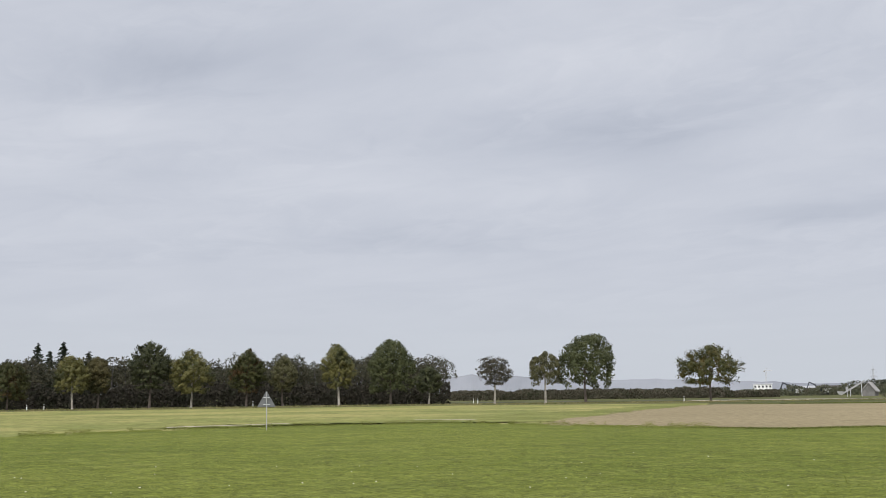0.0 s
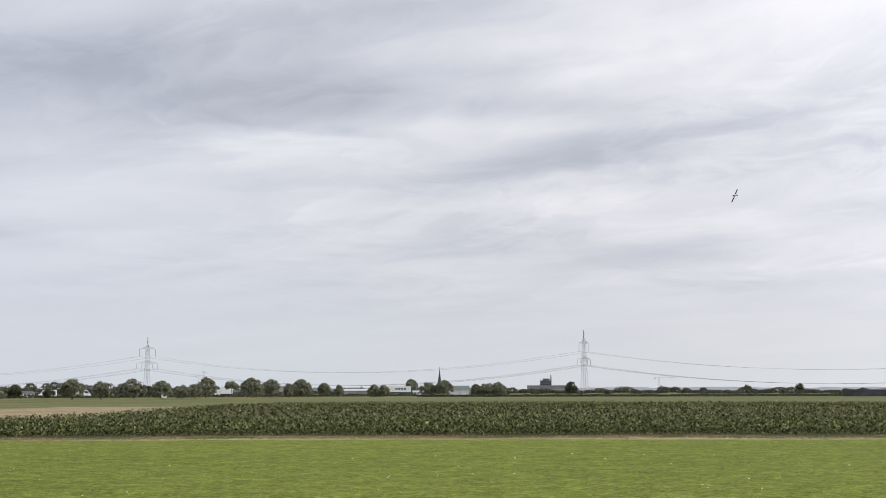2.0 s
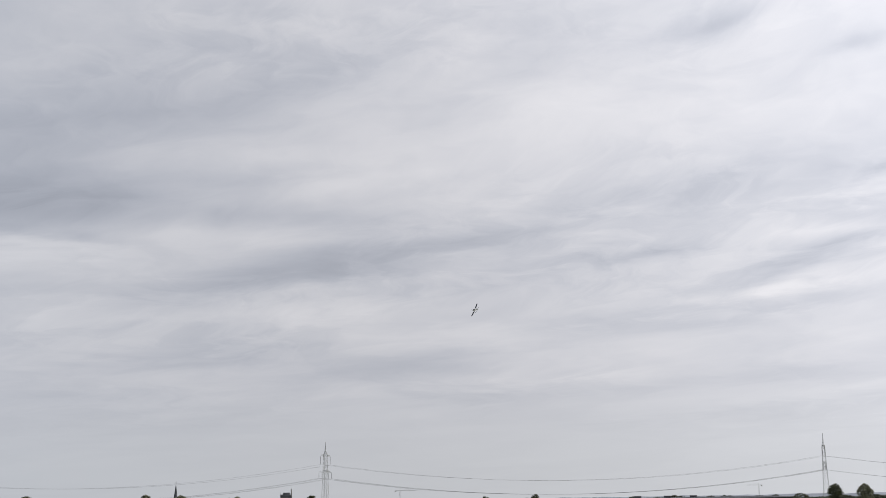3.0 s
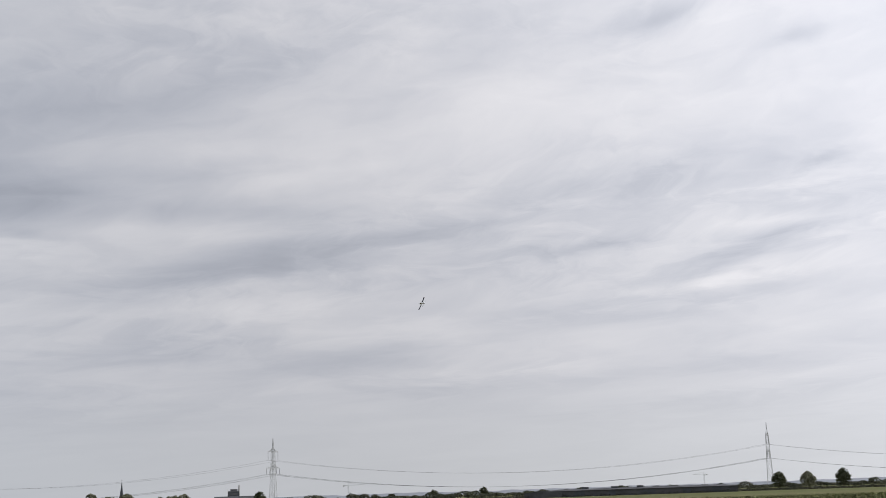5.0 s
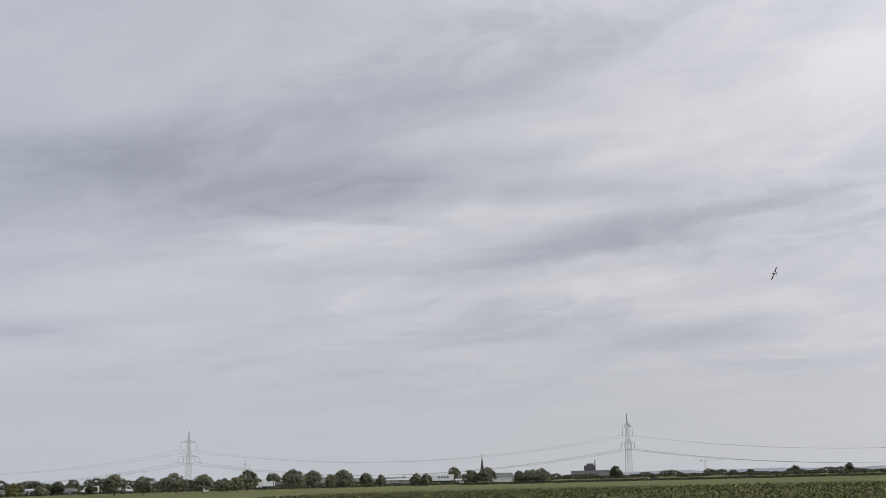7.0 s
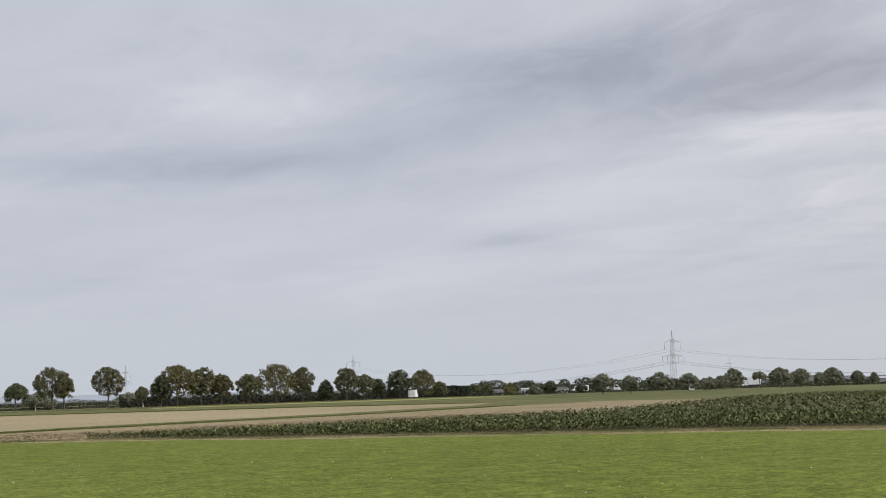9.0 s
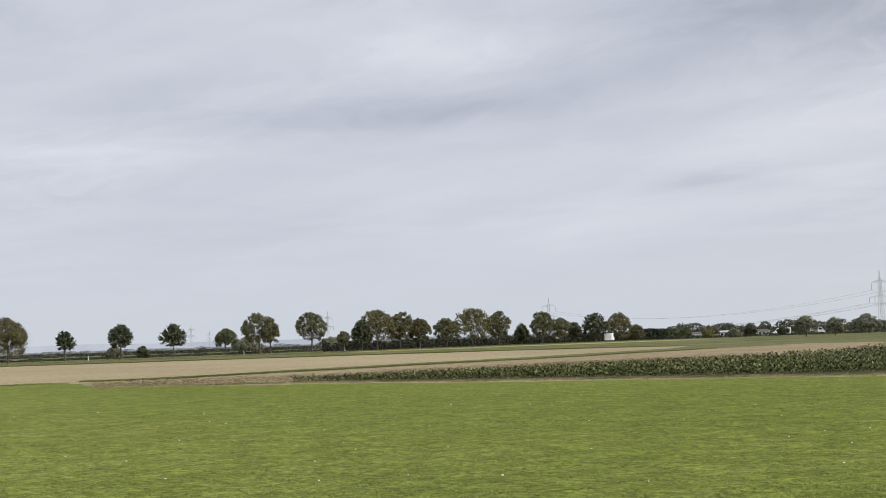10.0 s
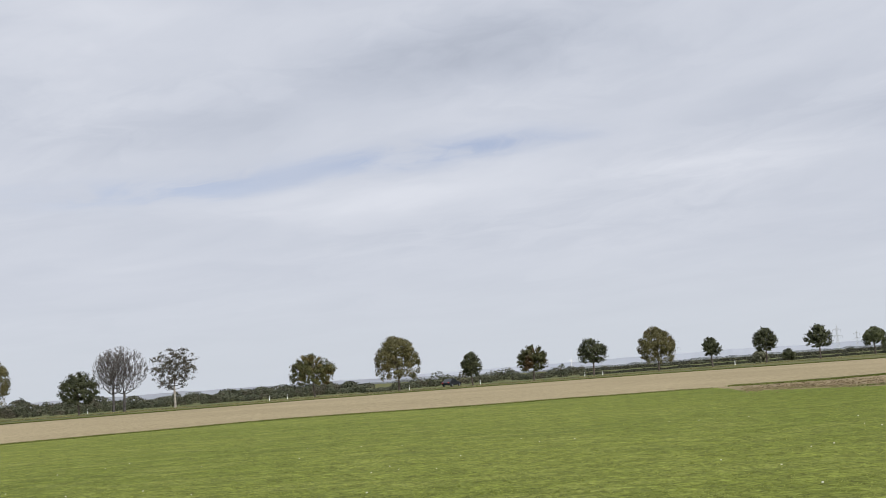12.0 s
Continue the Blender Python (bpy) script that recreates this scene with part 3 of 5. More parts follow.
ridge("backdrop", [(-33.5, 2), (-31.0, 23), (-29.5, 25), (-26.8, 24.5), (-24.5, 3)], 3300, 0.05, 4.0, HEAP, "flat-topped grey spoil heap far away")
ridge("backdrop", [(45, 6), (70, 9), (95, 8), (115, 9)], 3300, 0.5, 7.0, HILL, "low woods on the far horizon, haze in their colour")


# ---- woods, hedges and brush ----
def thicket(name, h0, h1, near, deep, height, count, size, mat, label, category, seed, ragged=0.35, low=0.0):
    """A belt of leaf sprays between two headings, with an uneven top and gaps."""
    rng = np.random.default_rng(seed)
    h = rng.uniform(h0, h1, count)
    d = np.array([near(x) for x in h]) + deep * rng.random(count) ** 1.5
    top = np.array([height(x) * (1 + ragged * noise.noise((x * 1.3, seed, 0)) + 0.6 * ragged * noise.noise((x * 5.0, y * 0.1, seed))) for x, y in zip(h, d)])
    z = low + (top - low) * rng.random(count) ** 0.8
    c = np.stack([d * np.sin(np.radians(h)), d * np.cos(np.radians(h)), np.maximum(z, size * 0.4)], 1)
    v, f = leaf_cards(rng, c, size)
    v[:, 2] = np.maximum(v[:, 2], 0.0)
    return lone(name, quads(name, v, f), mat, label, category, kind="stuff")


def dome_leaves(rng, p, low, top, wide, count):
    """Places and facings of leaves on a round crown over p, with bosses and a few gaps."""
    q = rng.normal(size=(count, 3))
    q /= np.linalg.norm(q, axis=1)[:, None]
    q[:, 2] = np.where(q[:, 2] < -0.35, -q[:, 2], q[:, 2])
    seed = rng.uniform(0, 90)
    boss = np.array([noise.noise((a * 2.3 + seed, b * 2.3, c * 2.3)) for a, b, c in q])
    r = (0.86 + 0.24 * boss) * rng.uniform(0.72, 1.0, count) ** 0.6
    c = q * r[:, None] * np.array([wide / 2, wide / 2, (top - low) / 2])
    return c + np.array([p[0], p[1], (top + low) / 2]), q + np.array([0, 0, 0.35])


def wood(name, h0, h1, near, deep, count, height, label, seed):
    """A wood's edge: many stems and ragged crowns in one mass."""
    rng = np.random.default_rng(seed)
    stems, cs, ways = Solid(), [], []
    for k in range(count):
        h, d = h0 + (h1 - h0) * (k + rng.uniform(0, 1)) / count, near + deep * rng.random()
        p, t = at(h, d), height * rng.uniform(0.72, 1.10)
        stems.tube([p, p + Vector((rng.uniform(-.4, .4), 0, t * 0.5)), p + Vector((rng.uniform(-.8, .8), 0, t * 0.9))], [0.17, 0.12, 0.04], 5)
        c, q = dome_leaves(rng, p, t * rng.uniform(0.12, 0.35), t, rng.uniform(4.6, 7.6), 560)
        cs.append(c)
        ways.append(q)
    v, f = leaf_cards(rng, np.concatenate(cs), 0.21, np.concatenate(ways), 0.6)
    v[:, 2] = np.maximum(v[:, 2], 0.0)
    ob = thing(name, label, "woods", kind="stuff")
    tagged(part("trunks", stems, GREY_BARK, ob), kind="stuff")
    tagged(part("crowns", quads("crowns", v, f), WOOD_LEAVES, ob), kind="stuff")
    return ob


def grove(name, h0, h1, near, deep, count, height, wide, size, mat, label, seed, per=260):
    """Round-topped bushes and small trees, close together, in one mass."""
    rng = np.random.default_rng(seed)
    cs, ways = [], []
    for k in range(count):
        h, d = h0 + (h1 - h0) * (k + rng.uniform(0, 1)) / count, deep * rng.random()
        d += near(h) if callable(near) else near
        t = height(h) * (0.62 + 0.9 * rng.random() ** 2.2)
        c, q = dome_leaves(rng, at(h, d), -0.25 * t, t, wide * rng.uniform(0.65, 1.4), per)
        cs.append(c)
        ways.append(q)
    v, f = leaf_cards(rng, np.concatenate(cs), size, np.concatenate(ways), 0.6)
    v[:, 2] = np.maximum(v[:, 2], 0.0)
    return lone(name, quads(name, v, f), mat, label, name, kind="stuff")


HEDGE_TOP = [(-31, 2.1), (-12, 2.15), (-6.8, 2.0), (-5.9, 1.0), (-5.1, 1.0), (-4.4, 2.1), (-3, 2.35), (3.8, 2.35)]
wood("wood", -78, -50.3, 232, 40, 150, 9.3, "dark mixed wood in early autumn behind the roadside trees", 5)
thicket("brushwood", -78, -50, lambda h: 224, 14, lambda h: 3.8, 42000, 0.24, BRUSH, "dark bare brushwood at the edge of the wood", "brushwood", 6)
# a dark layer added behind the trunks to close bright gaps in the wood
thicket("brushwood", -78, -50.6, lambda h: 268, 10, lambda h: 7.0, 18000, 0.5, BRUSH, "dark backing of undergrowth added inside the wood", "brushwood", 26, 0.2)
thicket("scrub", -50, -35.5, lambda h: 310, 40, lambda h: 2.4 if h < -38 else 1.7, 34000, 0.24, SCRUB, "low brownish scrub along a far field edge", "scrub", 7, 0.3)
grove("hedge", -31.0, 3.7, lambda h: road_at(h) + 13, 6, 210, lambda h: between(HEDGE_TOP, h), 3.0, 0.15, HEDGE, "dull green hedge of round bushes along the far side of the road", 8, 280)
thicket("scrub", -40, -28, lambda h: 380, 30, lambda h: 1.8 if -37.6 < h < -35.2 else 2.6, 18000, 0.25, HEDGE, "low scrub behind the yard", "scrub", 17, 0.6)
grove("shrubs", -33, -6, 420, 90, 120, lambda h: 3.9 if h < -17 else 2.7, 9.0, 0.45, GROVE, "grey-green bushes and small trees behind the hedge", 18)
thicket("hedge", 3.5, 21, lambda h: road_at(h) + 45, 12, lambda h: 0.5, 12000, 0.15, DULL, "low dark hedge across the fields", "hedge", 9, 0.55)
grove("shrubs", 2.5, 22, 430, 130, 15, lambda h: 1.7, 6.0, 0.4, GROVE, "low grey-green bushes far out in the fields", 19)
thicket("hedge", 2, 23, lambda h: 480, 25, lambda h: 1.2, 16000, 0.26, DULL, "dark line of hedge far out in the fields", "hedge", 25, 0.25)
grove("woods", -12, 24, 1500, 500, 110, lambda h: 3.2, 26.0, 1.0, HAZED_LEAVES, "line of woods far out on the plain, paled by painted haze", 20)
thicket("hedge", 20.5, 35, lambda h: road_at(h) + 22, 14, lambda h: 1.9, 24000, 0.26, DULL, "dark shrubs between the roadside trees", "hedge", 10, 0.75)
thicket("hedge", 34.8, 36.0, lambda h: road_at(h) + 8, 5, lambda h: 2.9, 4500, 0.24, FIR, "clipped dark conifer hedge", "hedge", 11, 0.08)
thicket("shrubs", 36.0, 37.0, lambda h: road_at(h) + 10, 5, lambda h: 3.1, 2600, 0.24, FOLIAGE["green"], "row of small garden conifers", "shrubs", 21, 0.7)
grove("woods", 35.5, 44.5, 560, 130, 52, lambda h: 4.4, 9.5, 0.5, GROVE, "grey-green trees behind the village gardens", 12)
grove("shrubs", 44, 48, 560, 130, 22, lambda h: 3.4, 8.0, 0.5, GROVE, "grey-green trees behind the roadside houses", 22)
grove("shrubs", 48, 60.5, 640, 130, 44, lambda h: 1.6 if h < 55 else 2.2, 6.0, 0.5, GROVE, "low bushes of the village edge", 23)
grove("shrubs", 59.5, 70, 540, 150, 44, lambda h: 2.7, 7.0, 0.45, GROVE, "dark line of far shrubs and gardens", 13)
grove("shrubs", 69.5, 94, 540, 120, 105, lambda h: 2.3, 7.0, 0.45, GROVE, "dark line of far field trees", 24)
thicket("hedge", 57, 96, lambda h: 350, 14, lambda h: 0.6, 26000, 0.17, DULL, "low dark hedge beyond the crop", "hedge", 15, 0.35)
thicket("shrubs", 36, 57, lambda h: 345 + 3 * (h - 36), 16, lambda h: 0.7, 12000, 0.2, DULL, "low dark shrubs in front of the village houses", "shrubs", 16, 0.9)
thicket("woods", 22, 60, lambda h: 1500, 300, lambda h: 5.0, 14000, 1.5, HAZED_LEAVES, "far woods on the plain with haze in their colour", "woods", 14, 0.6)


# ---- trees ----
def limbs(solid, rng, base, top, radius, spread, depth, twigs):
    """A stem with limbs that fork out of it; gives the ends of the last twigs."""
    mid = base.lerp(top, 0.5) + Vector((rng.uniform(-1, 1), rng.uniform(-1, 1), 0)) * (top - base).length * 0.05
    solid.tube([base, mid, top], [radius, radius * 0.75, radius * 0.45], 5 if depth else 6)
    if depth >= twigs:
        return [top]
    ends = []
    for k in range(rng.choice((3, 4)) if depth else 5):
        start = base.lerp(top, rng.uniform(0.55, 1.0))
        d = (top - base).normalized()
        side = Vector((rng.gauss(0, 1), rng.gauss(0, 1), rng.gauss(0, 0.3))).normalized()
        reach = (top - base).length * rng.uniform(0.4, 0.62)
        ends += limbs(solid, rng, start, start + (d * (1 - spread) + side * spread).normalized() * reach, radius * 0.48, spread, depth + 1, twigs)
    return ends


def branching(solid, rng, low, height, width, girth, count):
    """Boughs that spread from a stem and fork until they fill a domed crown; gives their nodes."""
    tall = height - low
    mid = np.array([0, 0, low + tall * 0.50])
    half = np.array([width / 2, width / 2, tall * 0.50])
    stem = [np.array([0, 0, low + tall * u * 0.42]) + np.append(rng.normal(0, 0.02 * width, 2), 0) * u for u in (0.0, 0.25, 0.5, 0.75, 1.0)]
    q = rng.normal(size=(count, 3))
    q *= (rng.random((count, 1)) ** 0.42) / np.linalg.norm(q, axis=1)[:, None]
    goals = mid + q * half
    goals[:, 2] += 0.04 * tall * (np.hypot(q[:, 0], q[:, 1]) - 0.5) * (q[:, 2] < 0)
    root = np.array(stem[0])
    goals = goals[np.argsort(np.linalg.norm(goals - root, axis=1))]
    nodes, parent = list(stem), [-1, 0, 1, 2, 3]
    for g in goals:
        have = np.array(nodes)
        gap = np.linalg.norm(have - g, axis=1)
        inner = np.linalg.norm(have - root, axis=1) < 0.93 * np.linalg.norm(g - root)
        rise = (g[2] - have[:, 2]) / np.maximum(gap, 0.01)  # boughs rather rise than droop
        cost = gap * (1.25 - 0.45 * rise) + np.where(inner, 0, 50)
        parent.append(int(np.argmin(cost)))
        nodes.append(g)
    load = np.ones(len(nodes))
    for k in range(len(nodes) - 1, 0, -1):
        load[parent[k]] += load[k]
    thick = np.maximum(girth * 0.75 * (load / load[0]) ** 0.55, 0.012)
    for k in range(1, len(nodes)):
        a, b = Vector(nodes[parent[k]]), Vector(nodes[k])
        bow = a.lerp(b, 0.5) + Vector((0, 0, -0.06 * (b - a).length))
        solid.tube([a, bow, b], [min(thick[parent[k]], thick[k] * 1.5), thick[k] * 1.15, thick[k]], 5)
    return np.array(nodes)


def tree_parts(height, width, stem, kind, seed, far=False):
    """Meshes of a trunk with limbs and of a crown, the crown fitted into height and width."""
    rng, r = np.random.default_rng(seed), random.Random(seed)
    trunk = Solid()
    low = height * stem
    tall = height - low
    girth = 0.017 * height + 0.045
    fork = Vector((r.uniform(-.15, .15), r.uniform(-.15, .15), low * 1.15))
    trunk.tube([(0, 0, -0.1), (0, 0, 0.25), fork * 0.55, fork], [girth * 1.5, girth, girth * 0.85, girth * 0.7], 8)
    if kind in ("bare", "sparse"):  # boughs to be seen through a thin crown
        boughs = Solid()
        nodes = branching(boughs, rng, low, height * 0.985, width * 0.96, girth, 760 if kind == "bare" else 320)
        if kind == "bare":  # a fan of fine twigs at every end
            c, tips = nodes[5:], []
            k = len(c)
            for j in range(15):
                way = c - np.array([[0, 0, low]])
                way = way / np.linalg.norm(way, axis=1)[:, None] + rng.normal(0, 0.38, (k, 3))
                side = np.cross(way, rng.normal(size=(k, 3)))
                side *= 0.011 / np.linalg.norm(side, axis=1)[:, None]
                tips.append(np.stack([c - side, c + side, c + way * rng.uniform(0.25, 0.75, (k, 1))], 1).reshape(-1, 3))
            v = np.concatenate(tips)
            mid = np.array([0, 0, low + tall * 0.5])  # twigs end on a round outline
            far_out = np.linalg.norm((v - mid) / np.array([width * 0.5, width * 0.5, tall * 0.5]), axis=1)[:, None]
            v = mid + (v - mid) / np.maximum(far_out, 1.0)
            return trunk, quads("crown", v, np.arange(len(v)).reshape(-1, 3)), boughs
        c = nodes[5:]
        c = c[rng.random(len(c)) < 0.68]
        spots = np.repeat(c, 34, axis=0)  # loose flat sprays round the ends of the boughs
        q = rng.normal(size=spots.shape)
        q *= rng.random((len(q), 1)) ** 0.5 / np.linalg.norm(q, axis=1)[:, None]
        spots = spots + q * np.array([0.55, 0.55, 0.30]) * np.repeat(rng.uniform(0.6, 1.3, len(c)), 34)[:, None]
        v, f = leaf_cards(rng, spots, 0.105, q + np.array([0, 0, 0.5]), 0.6)
        return trunk, quads("crown", v, f), boughs
    hub = Vector((0, 0, low + tall * 0.35))
    trunk.tube([fork, hub, (r.uniform(-.3, .3), r.uniform(-.3, .3), low + tall * 0.8)], [girth * 0.7, girth * 0.5, girth * 0.15], 6)
    for k in range(7):
        a, e = 2 * math.pi * (k + r.uniform(-.3, .3)) / 7, r.uniform(0.35, 1.15)
        start = fork.lerp(hub, r.uniform(0.0, 1.0))
        reach = Vector((math.cos(a) * math.cos(e) * width * 0.30, math.sin(a) * math.cos(e) * width * 0.30, math.sin(e) * tall * 0.36))
        limbs(trunk, r, start, start + reach, girth * 0.38, 0.6, 1, 2)
    # clumps of leaves sit on the skin of a lobed dome, some deeper, with a skirt round the fork
    thin = 0.9 if kind == "grey" and not far else 1.0
    spiky = kind in ("dark", "red", "mixed", "yellow")
    belly = rng.uniform(0.30, 0.44)  # how far up the crown is widest
    blunt = rng.uniform(2.0, 2.5) if not spiky else rng.uniform(1.55, 2.0)
    skirt = rng.uniform(0.45, 0.7)
    if kind in ("olive", "green", "dull"):
        belly, skirt = rng.uniform(0.26, 0.36), rng.uniform(0.68, 0.82)
    shift = rng.normal(0, 0.03, 2) * width
    rc = 0.048 * width + 0.13
    bumps = rng.uniform(0, 50, 3)
    count = int((1.15 if far else 1.35) * thin * 3.0 * width * tall / (math.pi * rc * rc))
    fine_leaved = kind == "olive"
    per = (56 if fine_leaved else 40) if not far else 24 if fine_leaved else 20
    out, faces = [], []
    for k in range(count):
        u = rng.uniform(0.02, 1.0) if k % 3 else rng.uniform(0.3, 1.0)
        a = rng.uniform(0, 2 * math.pi)
        w = skirt + (1 - skirt) * math.sin(0.5 * math.pi * u / belly) if u < belly else max(0.0, 1 - ((u - belly) / (1 - belly)) ** blunt) ** 0.5
        slope = 0.9 if u > 0.75 else 0.5 if u > belly else -0.15
        d = np.array([math.cos(a), math.sin(a), slope + 0.6 * max(0.0, u - belly)])
        d /= np.linalg.norm(d)
        lump = noise.noise((math.cos(a) * w * 1.6 + bumps[0], math.sin(a) * w * 1.6 + bumps[1], u * 2.4 + bumps[2]))
        fine = noise.noise((math.cos(a) * w * 4 + bumps[1], math.sin(a) * w * 4 + bumps[2], u * 6 + bumps[0]))
        if kind == "grey" and thin < 1.0 and fine > 0.4:
            continue
        s = 0.94 + (0.11 if kind in ("olive", "green", "dull") else 0.17 if kind == "grey" else 0.22) * lump + (0.05 if kind == "dull" else 0.10) * fine
        s = min(s, 1.04) * (1.0 if rng.random() < 0.72 else rng.uniform(0.45, 0.9))
        size = rc * rng.uniform(0.75, 1.3)
        reach = max(0.0, 0.5 * width * w * s - size * 0.6)
        top = low + tall * (u * (0.97 + 0.10 * lump) if u > 0.5 else u) - size * (0.55 if u > 0.6 else 0.0)
        if u < belly:  # outer boughs hang lower than those near the stem
            top += tall * 0.10 * (1 - s)
        c = np.array([math.cos(a) * reach + shift[0] * u, math.sin(a) * reach + shift[1] * u, top])
        m = int(per * rng.uniform(0.8, 1.2))
        q = rng.normal(size=(m, 3))
        q /= np.linalg.norm(q, axis=1)[:, None]
        q *= (0.35 + 0.65 * rng.random((m, 1)) ** 0.5)
        if spiky:
            q = q * 0.58 + d * rng.uniform(-0.9, 1.25, (m, 1))
        out.append(c + q * size)
        faces.append(q + 0.35 * d + np.array([0, 0, 0.35]))
    c, way = np.concatenate(out), np.concatenate(faces)
    if thin == 1.0:  # leaves deep inside keep the middle of the crown closed
        m = len(c) // 9
        q = rng.normal(size=(m, 3))
        q *= (rng.random((m, 1)) ** 0.33) * 0.70 / np.linalg.norm(q, axis=1)[:, None]
        inner = np.array([0, 0, low + tall * 0.45]) + q * np.array([width * 0.5, width * 0.5, tall * 0.5])
        c, way = np.concatenate([c, inner]), np.concatenate([way, rng.normal(size=(m, 3))])
    c[:, 2] = np.maximum(c[:, 2], 0.1)
    v, f = leaf_cards(rng, c, (0.096 + 0.0075 * width) * (1.5 if far else 1.0) * (0.8 if fine_leaved else 1.0), way, 0.45)
    return trunk, quads("crown", v, f), None


TREE_WORDS = {
    "dark": "dense dark green", "green": "full green", "olive": "broad round olive-brown", "yellow": "yellowing green", "brown": "thin browning",
    "red": "dark green and reddish", "mixed": "wide green and russet", "grey": "dull olive-green", "dull": "round dull grey-green", "sparse": "thinly leaved brownish", "bare": "bare grey twiggy",
}
SEED = [100]


def tree(heading, dist, height, width, stem, kind, place="beside the country road", group="trees along the road", bark=None):
    SEED[0] += 1
    trunk, crown, boughs = tree_parts(height, width, stem, kind, SEED[0], dist > 270)
    word = TREE_WORDS[kind]
    ob = thing("tree", f"{word} deciduous tree {place}", "tree", group, facing(heading, dist))
    part("trunk", trunk, bark or PALE_BARK if bark or kind in ("yellow", "sparse") else GREY_BARK if kind == "bare" else BARK, ob)
    part("crown", crown, FOLIAGE.get(kind, TWIG), ob)
    if boughs:
        part("boughs", boughs, GREY_BARK, ob, "grey spreading boughs")
    return ob


# roadside trees, from the wood round to the village
tree(-69.20, 215, 7.7, 7.2, 0.20, "red")
tree(-66.54, 207, 8.5, 5.7, 0.30, "yellow")
tree(-65.48, 210, 8.4, 4.5, 0.30, "brown")
tree(-63.29, 212, 10.7, 7.2, 0.28, "dark")
tree(-61.50, 212, 9.1, 7.8, 0.25, "yellow")
tree(-59.09, 207, 9.1, 6.1, 0.25, "red")
tree(-57.50, 213, 8.2, 4.8, 0.30, "grey")
tree(-54.98, 207, 10.0, 5.5, 0.28, "yellow")
tree(-52.65, 209, 10.9, 8.6, 0.20, "green")
tree(-50.95, 207, 6.2, 4.6, 0.30, "dark", bark=PALE_BARK)
tree(-47.99, 208, 8.0, 6.5, 0.35, "sparse")
tree(-45.71, 207, 8.4, 5.7, 0.35, "grey", bark=PALE_BARK)
tree(-43.92, 209, 11.7, 10.1, 0.20, "green")
tree(-38.44, 213, 9.1, 10.9, 0.30, "mixed")
tree(-29.23, 222, 9.7, 9.1, 0.30, "dark")
tree(-22.76, 217, 11.8, 10.2, 0.19, "olive")
tree(-18.66, 215, 7.0, 6.5, 0.27, "dark")
tree(-17.2, 215, 10.6, 6.6, 0.30, "bare")
tree(-16.75, 215, 10.9, 8.4, 0.28, "bare")
tree(-14.58, 215, 10.4, 9.2, 0.30, "sparse")
tree(-8.45, 216, 7.3, 7.9, 0.30, "mixed")
tree(-4.66, 219, 9.6, 8.5, 0.22, "olive")
tree(-1.34, 221, 5.8, 3.7, 0.30, "dark")
tree(1.42, 224, 6.2, 5.6, 0.30, "red")
tree(4.11, 228, 6.7, 5.3, 0.35, "dark")
tree(7.00, 232, 8.2, 6.8, 0.20, "olive")
tree(9.34, 236, 5.5, 3.4, 0.40, "dark")
tree(11.65, 241, 6.6, 4.7, 0.35, "dark")
tree(13.93, 246, 6.4, 4.9, 0.35, "dark")
tree(16.19, 251, 5.5, 4.7, 0.35, "green")
tree(17.70, 255, 8.4, 7.5, 0.30, "grey")
tree(18.18, 257, 7.0, 3.9, 0.35, "olive")
tree(20.03, 263, 8.6, 6.8, 0.30, "grey")
tree(21.46, 267, 4.3, 2.9, 0.35, "grey")
tree(22.27, 270, 6.5, 4.8, 0.20, "dark")
tree(22.96, 273, 9.0, 9.0, 0.20, "olive")
tree(24.00, 277, 8.4, 6.4, 0.25, "grey")
tree(24.89, 280, 6.8, 5.3, 0.25, "brown")
tree(26.12, 285, 6.8, 6.1, 0.25, "grey")
tree(27.25, 290, 9.2, 9.9, 0.20, "olive")
tree(28.44, 296, 8.1, 6.1, 0.25, "grey")
tree(29.48, 301, 5.1, 3.8, 0.10, "dark")
tree(30.41, 306, 7.9, 6.3, 0.25, "grey")
tree(31.21, 311, 6.4, 5.6, 0.25, "grey")
tree(31.87, 314, 5.1, 3.9, 0.20, "dark")
tree(32.78, 320, 7.4, 7.1, 0.12, "dark")
tree(33.83, 327, 7.6, 6.7, 0.12, "olive")
tree(34.61, 332, 4.3, 4.7, 0.15, "grey")
tree(37.76, 330, 3.3, 3.0, 0.05, "yellow", "at the village edge", "village trees")
tree(38.90, 339, 2.4, 3.9, 0.05, "dull", "at the village edge", "village trees")
tree(39.54, 345, 3.1, 3.7, 0.10, "dark", "at the village edge", "village trees")
tree(40.94, 357, 2.6, 3.5, 0.10, "dark", "at the village edge", "village trees")
tree(41.91, 273, 4.4, 5.5, 0.15, "dull", "at the village edge", "village trees")
tree(43.12, 282, 3.9, 4.2, 0.15, "dull", "at the village edge", "village trees")
tree(44.52, 294, 4.5, 6.2, 0.15, "dull", "at the village edge", "village trees")
tree(45.67, 304, 4.3, 5.5, 0.15, "dull", "at the village edge", "village trees")
tree(46.57, 312, 3.2, 4.6, 0.10, "dull", "at the village edge", "village trees")
tree(47.15, 318, 3.6, 4.3, 0.10, "dull", "at the village edge", "village trees")
tree(47.60, 324, 5.1, 6.0, 0.15, "dull", "at the village edge", "village trees")
tree(48.75, 332, 4.5, 3.9, 0.48, "dull", "at the village edge", "village trees")
tree(49.64, 338, 5.3, 6.8, 0.15, "dull", "at the village edge", "village trees")
tree(50.45, 344, 5.0, 5.5, 0.20, "dull", "at the village edge", "village trees")
